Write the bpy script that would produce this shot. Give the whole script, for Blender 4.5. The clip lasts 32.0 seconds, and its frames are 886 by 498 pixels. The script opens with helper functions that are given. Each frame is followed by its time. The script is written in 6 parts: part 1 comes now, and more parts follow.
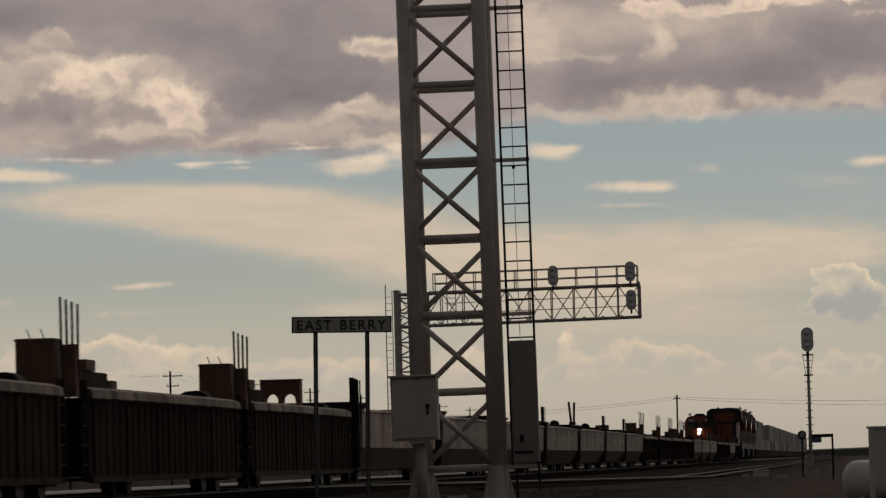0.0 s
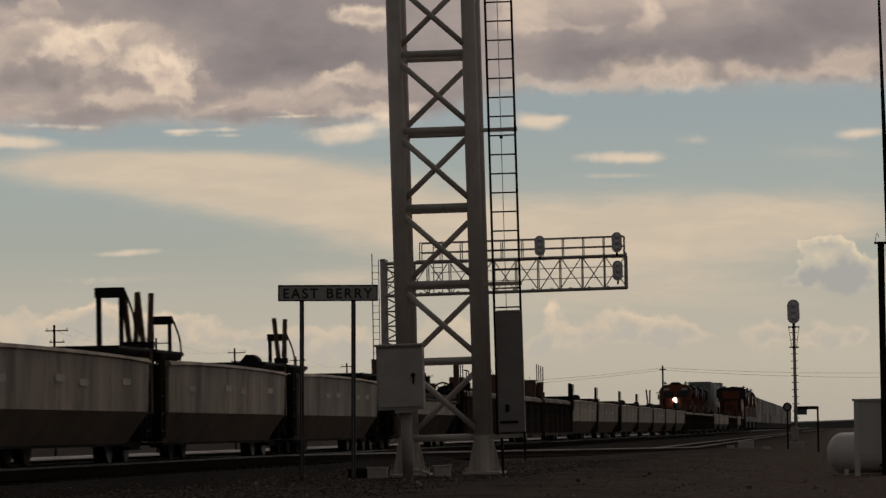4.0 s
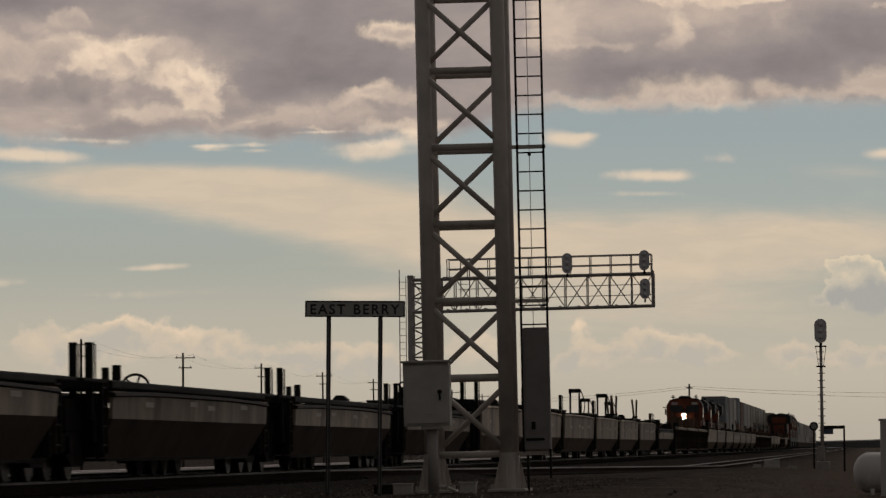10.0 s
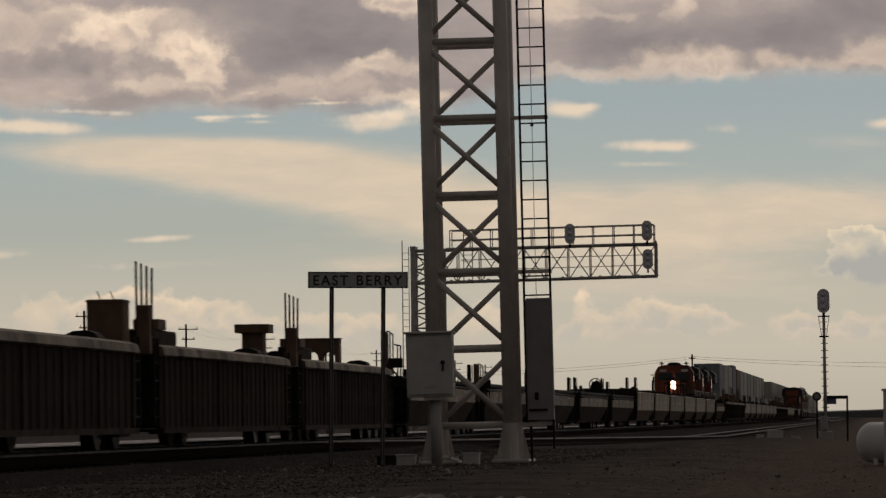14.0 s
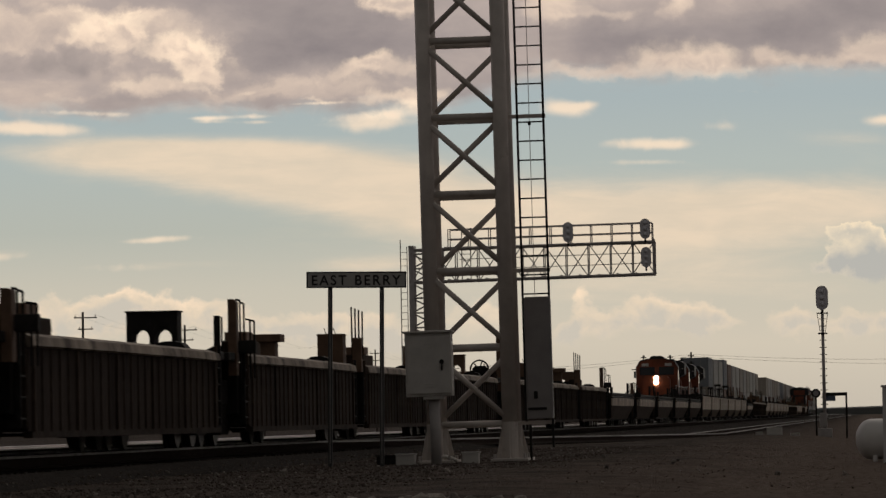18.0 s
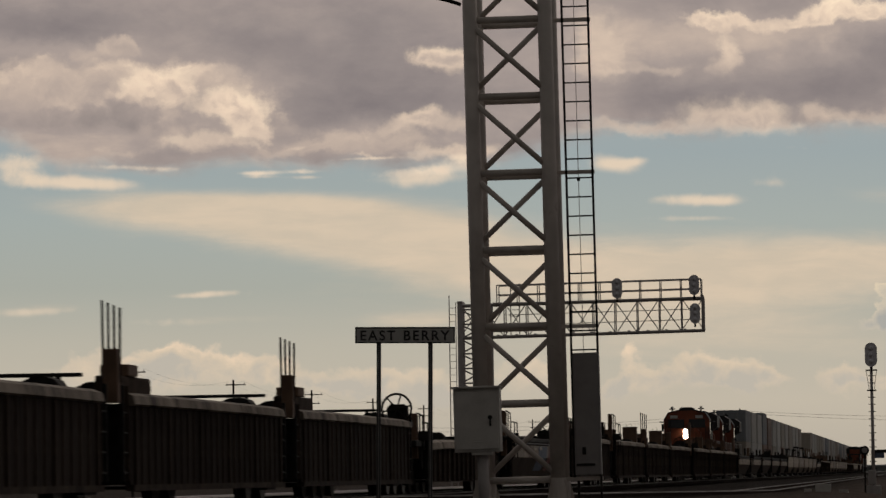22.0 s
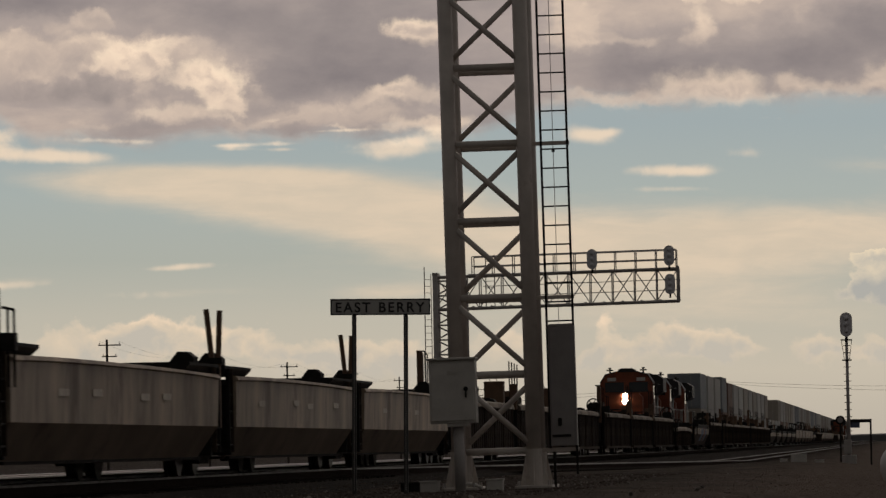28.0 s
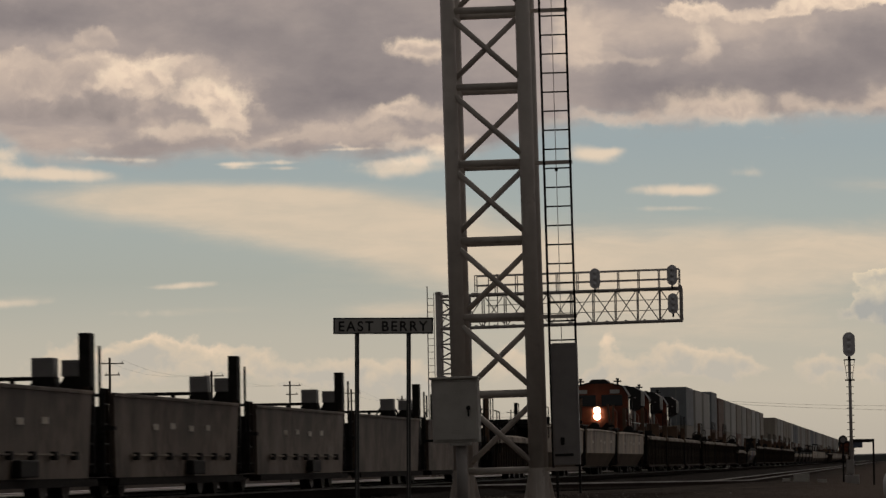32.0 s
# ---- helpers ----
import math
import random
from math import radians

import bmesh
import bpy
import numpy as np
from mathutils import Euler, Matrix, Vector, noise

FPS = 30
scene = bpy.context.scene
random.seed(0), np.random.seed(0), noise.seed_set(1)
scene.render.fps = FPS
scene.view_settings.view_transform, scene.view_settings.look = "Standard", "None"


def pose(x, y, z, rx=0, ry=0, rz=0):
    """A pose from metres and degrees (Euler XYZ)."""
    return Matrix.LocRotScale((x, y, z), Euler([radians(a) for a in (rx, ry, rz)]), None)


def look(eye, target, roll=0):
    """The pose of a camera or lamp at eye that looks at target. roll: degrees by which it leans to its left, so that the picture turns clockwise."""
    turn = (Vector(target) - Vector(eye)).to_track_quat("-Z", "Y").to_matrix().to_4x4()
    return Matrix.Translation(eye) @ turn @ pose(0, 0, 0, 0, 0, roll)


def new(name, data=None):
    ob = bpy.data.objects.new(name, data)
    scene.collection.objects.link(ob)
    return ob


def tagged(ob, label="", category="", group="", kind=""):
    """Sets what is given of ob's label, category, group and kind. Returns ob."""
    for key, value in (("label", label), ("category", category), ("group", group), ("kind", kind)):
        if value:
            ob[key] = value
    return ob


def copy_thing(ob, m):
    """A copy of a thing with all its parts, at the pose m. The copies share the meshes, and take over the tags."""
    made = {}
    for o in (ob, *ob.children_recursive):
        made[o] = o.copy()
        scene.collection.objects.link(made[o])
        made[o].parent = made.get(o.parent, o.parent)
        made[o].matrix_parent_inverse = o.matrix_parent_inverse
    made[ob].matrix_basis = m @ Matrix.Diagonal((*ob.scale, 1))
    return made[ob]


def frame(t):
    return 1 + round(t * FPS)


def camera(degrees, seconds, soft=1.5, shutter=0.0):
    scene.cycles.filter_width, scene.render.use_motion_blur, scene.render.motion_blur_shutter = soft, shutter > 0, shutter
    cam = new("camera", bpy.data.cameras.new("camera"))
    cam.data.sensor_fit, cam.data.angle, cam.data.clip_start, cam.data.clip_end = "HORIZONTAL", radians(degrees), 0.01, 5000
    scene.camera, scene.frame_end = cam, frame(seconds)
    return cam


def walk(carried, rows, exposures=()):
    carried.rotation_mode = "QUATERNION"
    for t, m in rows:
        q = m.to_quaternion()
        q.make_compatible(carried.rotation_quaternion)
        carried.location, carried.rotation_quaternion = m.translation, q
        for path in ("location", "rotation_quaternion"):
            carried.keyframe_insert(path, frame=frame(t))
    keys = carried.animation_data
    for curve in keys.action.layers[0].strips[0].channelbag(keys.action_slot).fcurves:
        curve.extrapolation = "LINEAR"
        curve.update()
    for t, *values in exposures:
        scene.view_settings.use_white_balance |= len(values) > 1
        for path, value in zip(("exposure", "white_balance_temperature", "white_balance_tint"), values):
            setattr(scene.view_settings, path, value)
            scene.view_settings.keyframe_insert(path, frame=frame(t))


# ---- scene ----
# ---- the camera: a long lens on a tripod head, panned by hand ----
EYE = Vector((0.0, 0.0, 0.67))


def aim(yaw, pitch, roll):
    """A pose at EYE. yaw: to the left of the track's direction (+y); pitch: up."""
    a, b = radians(yaw), radians(pitch)
    ahead = Vector((-math.sin(a) * math.cos(b), math.cos(a) * math.cos(b), math.sin(b)))
    return look(EYE, EYE + ahead, roll)


cam = camera(9.957, 32.0, soft=1.4, shutter=0.3)
walk(cam, [
    (0.0, aim(4.570, 2.426, -1.44)),
    (0.5, aim(4.543, 2.413, -1.14)),
    (1.0, aim(4.507, 2.274, -1.04)),
    (1.5, aim(4.499, 2.385, -1.20)),
    (2.0, aim(4.436, 2.380, -1.08)),
    (2.5, aim(4.436, 2.378, -0.50)),
    (3.0, aim(4.395, 2.052, -0.91)),
    (3.5, aim(4.416, 2.056, -1.01)),
    (5.5, aim(4.607, 2.175, -0.69)),
    (6.0, aim(4.669, 2.104, -0.57)),
    (6.5, aim(4.765, 2.171, -0.76)),
    (7.0, aim(4.714, 2.286, -0.78)),
    (7.5, aim(4.641, 2.325, -0.83)),
    (8.0, aim(4.653, 2.346, -1.06)),
    (8.5, aim(4.880, 2.396, -0.78)),
    (9.0, aim(4.933, 2.457, -0.80)),
    (9.5, aim(4.751, 2.422, -0.77)),
    (10.0, aim(4.736, 2.269, -0.57)),
    (10.5, aim(5.004, 2.361, -0.61)),
    (11.0, aim(4.782, 2.276, -0.70)),
    (11.5, aim(4.689, 2.160, -0.75)),
    (12.0, aim(4.786, 2.116, -0.87)),
    (12.5, aim(4.813, 2.006, -0.85)),
    (13.0, aim(4.746, 1.997, -1.05)),
    (13.5, aim(4.708, 1.991, -0.96)),
    (14.0, aim(4.771, 1.941, -0.69)),
    (14.5, aim(4.903, 1.903, -0.59)),
    (16.5, aim(4.618, 1.720, -0.60)),
    (17.0, aim(4.749, 1.614, -1.13)),
    (17.5, aim(4.839, 1.770, -0.85)),
    (18.0, aim(4.751, 1.932, -1.04)),
    (18.5, aim(4.710, 2.148, -1.24)),
    (19.0, aim(4.739, 2.121, -1.24)),
    (19.5, aim(4.727, 2.060, -1.29)),
    (20.0, aim(4.793, 2.086, -0.97)),
    (20.5, aim(4.782, 2.168, -1.04)),
    (21.0, aim(4.717, 2.224, -1.04)),
    (21.5, aim(4.896, 2.336, -1.04)),
    (22.0, aim(5.292, 2.567, -0.84)),
    (22.5, aim(5.411, 2.618, -0.71)),
    (23.0, aim(5.455, 2.339, -0.70)),
    (23.5, aim(5.519, 2.377, -0.89)),
    (24.0, aim(5.465, 2.172, -0.88)),
    (24.5, aim(5.045, 2.194, -0.85)),
    (25.0, aim(5.082, 2.059, -1.11)),
    (25.5, aim(5.134, 2.108, -0.87)),
    (27.5, aim(5.079, 2.225, -1.11)),
    (28.0, aim(5.015, 2.242, -1.09)),
    (28.5, aim(4.948, 2.174, -0.78)),
    (29.0, aim(4.879, 2.182, -1.10)),
    (29.5, aim(4.919, 2.267, -1.07)),
    (30.0, aim(5.109, 2.310, -1.24)),
    (30.5, aim(5.122, 2.316, -0.72)),
    (31.0, aim(4.971, 2.201, -1.04)),
    (31.5, aim(4.952, 2.336, -1.15)),
    (32.0, aim(5.045, 2.457, -0.98)),
], exposures=[(0.0, -0.06), (6.0, -0.05), (9.0, -0.04), (13.0, 0.06), (14.0, 0.08), (17.0, 0.34), (18.0, 0.27), (19.0, 0.14), (23.0, 0.02), (25.0, 0.11), (28.0, 0.10), (30.0, 0.06), (32.0, 0.02)])

# ---- world: broken backlit cloud over a pale sky ----
world = bpy.data.worlds.new("sky")
world.use_nodes = True
scene.world = world
world.cycles.sampling_method, world.cycles.sample_map_resolution = "MANUAL", 256
WN, WL = world.node_tree.nodes, world.node_tree.links
WN.clear()


def wnode(kind):
    return WN.new(kind)


def plug(value, socket):
    if isinstance(value, (int, float, tuple, list)):
        socket.default_value = value
    else:
        WL.new(value, socket)


def wm(op, a, b=0.0, c=0.0, clamp=False):
    n = wnode("ShaderNodeMath")
    n.operation, n.use_clamp = op, clamp
    plug(a, n.inputs[0]), plug(b, n.inputs[1]), plug(c, n.inputs[2])
    return n.outputs[0]


def wstep(x, lo, hi):
    n = wnode("ShaderNodeMapRange")
    n.interpolation_type = "SMOOTHSTEP"
    plug(x, n.inputs[0]), plug(lo, n.inputs[1]), plug(hi, n.inputs[2])
    return n.outputs[0]


def wmix(fac, a, b):
    n = wnode("ShaderNodeMix")
    n.data_type = "RGBA"
    plug(fac, n.inputs[0]), plug(a, n.inputs[6]), plug(b, n.inputs[7])
    return n.outputs[2]


def sheet(color):
    """Sky light of one colour."""
    n = wnode("ShaderNodeBackground")
    plug(color, n.inputs[0])
    return n.outputs[0]


def lay(fac, under, color):
    """Lays a colour over the sky made so far."""
    n = wnode("ShaderNodeMixShader")
    plug(fac, n.inputs[0])
    WL.new(under, n.inputs[1]), WL.new(sheet(color), n.inputs[2])
    return n.outputs[0]


def wramp(x, stops):
    n = wnode("ShaderNodeValToRGB")
    e = n.color_ramp.elements
    while len(e) < len(stops):
        e.new(0.5)
    for el, (p, c) in zip(e, stops):
        el.position, el.color = p, (*c, 1)
    WL.new(x, n.inputs[0])
    return n.outputs[0]


def wnoise(vec, scale, detail=6.0, rough=0.55, dist=0.0):
    n = wnode("ShaderNodeTexNoise")
    WL.new(vec, n.inputs["Vector"])
    n.inputs["Scale"].default_value, n.inputs["Detail"].default_value = scale, detail
    n.inputs["Roughness"].default_value, n.inputs["Distortion"].default_value = rough, dist
    return n.outputs["Fac"]


def srgb(r, g, b):
    """A sky colour, seen through warm dust."""
    return tuple(((c / 255 + 0.055) / 1.055) ** 2.4 if c > 10 else c / 255 / 12.92 for c in (r * 1.004, g * 0.992, b * 0.985))


way = wnode("ShaderNodeTexCoord").outputs["Generated"]
sep = wnode("ShaderNodeSeparateXYZ")
WL.new(way, sep.inputs[0])
depth = wm("MAXIMUM", wm("ABSOLUTE", sep.outputs[1]), 0.05)
# bearing and height on a plane ahead, in hundredths of the view, turned to the tripod's lean
bx, bz = wm("DIVIDE", sep.outputs[0], depth), wm("DIVIDE", sep.outputs[2], depth)
LEAN = radians(0.9)
gx = wm("ADD", wm("MULTIPLY", bx, 90 * math.cos(LEAN)), wm("MULTIPLY", bz, -90 * math.sin(LEAN)))
gz = wm("ADD", wm("MULTIPLY", bx, 90 * math.sin(LEAN)), wm("MULTIPLY", bz, 90 * math.cos(LEAN)))
gx = wm("ADD", gx, 15.36)
gz = wm("SUBTRACT", 7.44, gz)
flat = wnode("ShaderNodeCombineXYZ")
plug(gx, flat.inputs[0]), plug(gz, flat.inputs[1])
# billows: the plane bent by noise before the cloud shapes are laid on it
bend = wnode("ShaderNodeTexNoise")
WL.new(flat.outputs[0], bend.inputs["Vector"])
bend.inputs["Scale"].default_value, bend.inputs["Detail"].default_value, bend.inputs["Roughness"].default_value = 0.9, 7, 0.6
bsep = wnode("ShaderNodeSeparateXYZ")
WL.new(bend.outputs["Color"], bsep.inputs[0])
wob = 0.9
px_ = wm("ADD", gx, wm("MULTIPLY", wm("SUBTRACT", bsep.outputs[0], 0.5), wob * 1.6))
pz_ = wm("ADD", gz, wm("MULTIPLY", wm("SUBTRACT", bsep.outputs[1], 0.5), wob))


bent_flat = wnode("ShaderNodeCombineXYZ")
plug(px_, bent_flat.inputs[0]), plug(pz_, bent_flat.inputs[1])


def puff(x, z, rx, rz, weight=1.0, tilt=0.0, bent=True):
    """A soft heap of cloud on the plane: place, half-widths, thickness, tilt in degrees."""
    mp = wnode("ShaderNodeMapping")
    mp.vector_type = "TEXTURE"
    mp.inputs["Location"].default_value = (x / 100, z / 100, 0)
    mp.inputs["Rotation"].default_value = (0, 0, radians(tilt))
    mp.inputs["Scale"].default_value = (rx / 100, rz / 100, 1)
    WL.new((bent_flat if bent else flat).outputs[0], mp.inputs[0])
    r2 = wnode("ShaderNodeVectorMath")
    r2.operation = "DOT_PRODUCT"
    WL.new(mp.outputs[0], r2.inputs[0]), WL.new(mp.outputs[0], r2.inputs[1])
    return wm("POWER", 0.36788, r2.outputs["Value"]), weight


def heap(*puffs):
    total = 0.0
    for g, weight in puffs:
        total = wm("MULTIPLY_ADD", g, weight, total)
    return total


stretch = wnode("ShaderNodeMapping")
WL.new(flat.outputs[0], stretch.inputs[0])
stretch.inputs["Scale"].default_value = (0.45, 1.0, 1.0)
wide = stretch.outputs[0]
streak = wnode("ShaderNodeMapping")
WL.new(flat.outputs[0], streak.inputs[0])
streak.inputs["Scale"].default_value = (0.16, 1.0, 1.0)
streak.inputs["Rotation"].default_value = (0, 0, radians(-5))
n_big = wnoise(wide, 0.55, 9, 0.58)
n_fine = wnoise(wide, 1.7, 8, 0.6, 0.3)
n_streak = wnoise(streak.outputs[0], 0.8, 5, 0.5, 0.2)
n_thread = wnoise(streak.outputs[0], 3.0, 8, 0.62, 0.5)
bent_plane = wnode("ShaderNodeCombineXYZ")
plug(wm("MULTIPLY", px_, 0.62), bent_plane.inputs[0]), plug(pz_, bent_plane.inputs[1])


def billow(scale, detail=3.0):
    """Rounded heaps, dark in the creases: 0 at the crown of each heap."""
    n = wnode("ShaderNodeTexVoronoi")
    n.feature, n.normalize = "SMOOTH_F1", True
    WL.new(bent_plane.outputs[0], n.inputs["Vector"])
    n.inputs["Scale"].default_value, n.inputs["Detail"].default_value = scale, detail
    n.inputs["Roughness"].default_value, n.inputs["Smoothness"].default_value = 0.5, 0.7
    return n.outputs["Distance"]


heaps = billow(2.2)
heaps_low = billow(4.2)
n_edge = wnoise(flat.outputs[0], 2.6, 7, 0.52, 0.5)


def mass(under, shape, top, slope, stops, lump=0.8, rough=0.7, lo=0.34, hi=0.66, part_of=1.0, foot=None):
    """One cloud mass: crisp lumpy outline, bright on its sunward upper rim, duller inwards and down to its foot."""
    f = wm("ADD", shape, wm("ADD", wm("MULTIPLY", wm("SUBTRACT", 0.28, heaps_low), lump), wm("MULTIPLY", wm("SUBTRACT", n_edge, 0.5), rough)))
    m = wm("MULTIPLY", wstep(f, lo, hi), wstep(shape, 0.03, 0.28))
    if foot is not None:
        m = wm("MULTIPLY", m, wstep(gz, (foot + 14) / 100, (foot - 12) / 100))
    tone = wm("ADD", wm("MULTIPLY", f, 0.28), wm("MULTIPLY", wm("SUBTRACT", gz, top / 100), slope))
    tone = wm("ADD", tone, wm("ADD", wm("MULTIPLY", wm("SUBTRACT", heaps, 0.28), 0.6), wm("MULTIPLY", wm("SUBTRACT", n_edge, 0.5), 0.4)))
    return lay(wm("MULTIPLY", m, part_of), under, wramp(tone, stops))


RIM, PALE, MID, DULL, DUSK = srgb(254, 232, 203), srgb(233, 211, 188), srgb(197, 180, 166), srgb(166, 154, 148), srgb(145, 136, 133)

# clear sky: the Nishita sky seen through dust, pale and warm near the horizon
clear = wnode("ShaderNodeTexSky")
clear.sky_type, clear.sun_disc = "NISHITA", False
clear.sun_elevation, clear.sun_rotation = radians(38), radians(12)
clear.dust_density, clear.air_density = 2.5, 1.0
dim = wnode("ShaderNodeVectorMath")
dim.operation = "SCALE"
WL.new(clear.outputs[0], dim.inputs[0])
dim.inputs[3].default_value = 0.06
veil = wramp(wm("DIVIDE", wm("ADD", gz, 2.0), 10.0, clamp=True), [
    (0.0, srgb(150, 160, 166)), (0.38, srgb(141, 159, 167)), (0.5, srgb(153, 167, 168)), (0.62, srgb(160, 168, 163)),
    (0.72, srgb(180, 179, 168)), (0.82, srgb(191, 185, 171)), (0.92, srgb(184, 178, 166))])
base = sheet(wmix(0.88, dim.outputs[0], veil))

# high streaked veil of ice cloud
ice = heap(
    puff(120, 283, 150, 30, 0.75, 3, False), puff(400, 278, 200, 24, 0.7, 3, False), puff(640, 298, 170, 34, 0.8, 4, False), puff(230, 262, 90, 12, 0.5, 4, False), puff(330, 303, 240, 42, 1.05, 7, False), puff(560, 335, 240, 52, 1.1, 7, False), puff(780, 370, 220, 50, 1.0, 3, False), puff(1100, 385, 330, 55, 1.0, 0, False), puff(1450, 375, 330, 55, 1.0, -2, False),
    puff(450, 262, 140, 10, 0.45, 3, False), puff(1150, 460, 420, 60, 0.7, 0, False), puff(1250, 520, 420, 40, 0.5, 0, False), puff(330, 478, 200, 12, 0.4, 0, False), puff(650, 478, 110, 14, 0.85, -2, False), puff(-40, 460, 90, 12, 0.6, -3, False),
    puff(1500, 262, 120, 16, 0.4, 3, False))
ice_m = wstep(wm("ADD", ice, wm("ADD", wm("MULTIPLY", wm("SUBTRACT", n_streak, 0.5), 0.8), wm("ADD", wm("MULTIPLY", wm("SUBTRACT", n_thread, 0.5), 0.6), wm("MULTIPLY", wm("SUBTRACT", n_fine, 0.5), 0.5)))), 0.12, 1.45)
col = lay(wm("MULTIPLY", ice_m, 0.9), base, wmix(wstep(wm("ADD", wm("MULTIPLY", n_thread, 0.6), wm("MULTIPLY", n_fine, 0.4)), 0.36, 0.64), (*srgb(205, 191, 170), 1), (*srgb(217, 199, 175), 1)))

# small lens-shaped clouds
lens = heap(puff(1145, 266, 80, 12, 1, 0, False), puff(1190, 270, 36, 9, 0.4, 0, False), puff(1150, 299, 80, 6, 0.6, 0, False), puff(1275, 237, 40, 10, 0.5, 0, False), puff(285, 430, 62, 7, 0.9, -2, False), puff(240, 436, 60, 5, 0.4, 0, False),
            puff(205, 482, 90, 10, 0.5, 0, False), puff(660, 224, 90, 17, 1.2, -3, False), puff(1000, 202, 50, 17, 1.2, 5, False), puff(1040, 197, 26, 8, 0.6, -8, False), puff(45, 232, 110, 14, 1.3, 3, False), puff(-75, 200, 50, 26, 0.9), puff(365, 221, 36, 5, 0.8, 0, False), puff(455, 223, 42, 5, 0.8, 0, False),
            puff(1575, 226, 46, 9, 1.0, -4, False), puff(-40, 462, 90, 9, 0.7, -2, False), puff(1330, 175, 60, 5, 0.3, 3, False))
lens_m = wstep(wm("ADD", lens, wm("ADD", wm("MULTIPLY", wm("SUBTRACT", n_edge, 0.5), 0.8), wm("MULTIPLY", wm("SUBTRACT", n_streak, 0.5), 1.0))), 0.2, 1.2)
col = lay(wm("MULTIPLY", lens_m, 0.85), col, (*srgb(231, 211, 186), 1))

# far heaped clouds low down: crisp lit crowns, bases that melt into the haze
low = heap(
    puff(60, 575, 90, 34, 0.8), puff(150, 572, 60, 34, 0.9), puff(205, 556, 44, 32, 1.1), puff(250, 570, 50, 40, 1.0), puff(330, 560, 80, 26, 1.0), puff(400, 572, 50, 26, 0.8), puff(470, 598, 60, 30, 0.8), puff(550, 588, 50, 36, 1.0), puff(640, 600, 70, 34, 0.9), puff(700, 612, 50, 26, 0.7),
    puff(1030, 540, 30, 26, 0.8), puff(1022, 600, 46, 26, 0.9), puff(1080, 588, 44, 26, 0.8), puff(1150, 556, 46, 30, 1.1), puff(1190, 572, 60, 30, 0.9), puff(1250, 566, 44, 30, 1.0), puff(1288, 582, 26, 18, 0.7), puff(1390, 580, 40, 26, 0.95), puff(1440, 592, 50, 20, 0.7), puff(1500, 585, 44, 22, 0.85), puff(1560, 578, 50, 22, 0.9), puff(850, 585, 70, 34, 0.9))
col = mass(col, low, 540, 0.42, [(0.12, srgb(234, 211, 183)), (0.31, srgb(212, 196, 173)), (0.58, srgb(187, 181, 169))], 1.2, 0.9, 0.30, 0.90, 0.85, 655)
cum = heap(puff(1530, 458, 50, 34, 1.1), puff(1476, 484, 30, 24, 0.9), puff(1500, 420, 26, 12, 0.7), puff(1590, 480, 60, 34, 1.0), puff(1520, 490, 90, 18, 0.8), puff(1530, 425, 36, 16, 0.6))
col = mass(col, cum, 425, 0.42, [(0.14, srgb(228, 211, 182)), (0.34, srgb(200, 191, 173)), (0.62, srgb(168, 168, 163))], 0.8, 0.6, 0.34, 0.58, 0.92, 512)

# the thick deck overhead: thin parts glow against the sun, thick parts are grey
edge = wm("SUBTRACT", 2.12, wm("MULTIPLY", wstep(gx, 7.4, 9.6), 0.62))
edge = wm("SUBTRACT", edge, wm("MULTIPLY", wstep(gx, 0.3, -1.2), 0.55))
above = wm("SUBTRACT", wm("ADD", edge, wm("ADD", wm("MULTIPLY", wm("SUBTRACT", n_big, 0.5), 0.5), wm("MULTIPLY", wm("SUBTRACT", n_fine, 0.5), 0.75))), gz)
deck_m = wstep(above, -0.16, 0.34)
dark = heap(
    puff(430, 30, 200, 70, 0.22), puff(600, 90, 170, 36, 0.26), puff(-20, -50, 140, 32, 0.22), puff(1390, 60, 170, 36, 0.18), puff(1100, 85, 130, 34, 0.22), puff(1540, 10, 90, 50, 0.2))
lit = heap(puff(60, -10, 140, 20, 0.2), puff(330, 60, 120, 50, 0.25), puff(1100, -20, 130, 40, 0.2), puff(1350, -40, 220, 40, 0.25), puff(985, 10, 50, 40, 0.12))
rim = wstep(above, 0.30, 0.02)
over = wstep(gz, -1.2, -4.5)
deck_f = wm("ADD", 0.63, wm("MULTIPLY", wm("SUBTRACT", n_big, 0.5), 0.65))
deck_f = wm("ADD", deck_f, wm("MULTIPLY", wm("SUBTRACT", n_fine, 0.5), 0.34))
deck_f = wm("ADD", deck_f, wm("MULTIPLY", wm("SUBTRACT", heaps, 0.28), 0.22))
deck_f = wm("SUBTRACT", wm("ADD", deck_f, dark), wm("ADD", lit, wm("MULTIPLY", rim, wm("MULTIPLY_ADD", n_edge, 0.5, -0.15))))
deck_f = wm("ADD", deck_f, wm("MULTIPLY", over, 0.5))
# thinner, paler layer under the dark bases
thin = wm("MULTIPLY", wstep(wm("ADD", gz, wm("MULTIPLY", wm("SUBTRACT", n_streak, 0.5), 0.5)), 1.25, 1.55), wstep(gx, 9.2, 7.8))
deck_f = wm("SUBTRACT", deck_f, wm("MULTIPLY", thin, wm("MULTIPLY_ADD", n_streak, 1.0, -0.42)))
deck_c = wramp(deck_f, [(0.0, RIM), (0.14, PALE), (0.34, MID), (0.54, srgb(168, 156, 150)), (0.76, srgb(147, 138, 136)), (1.0, srgb(128, 121, 122))])
col = lay(deck_m, col, deck_c)
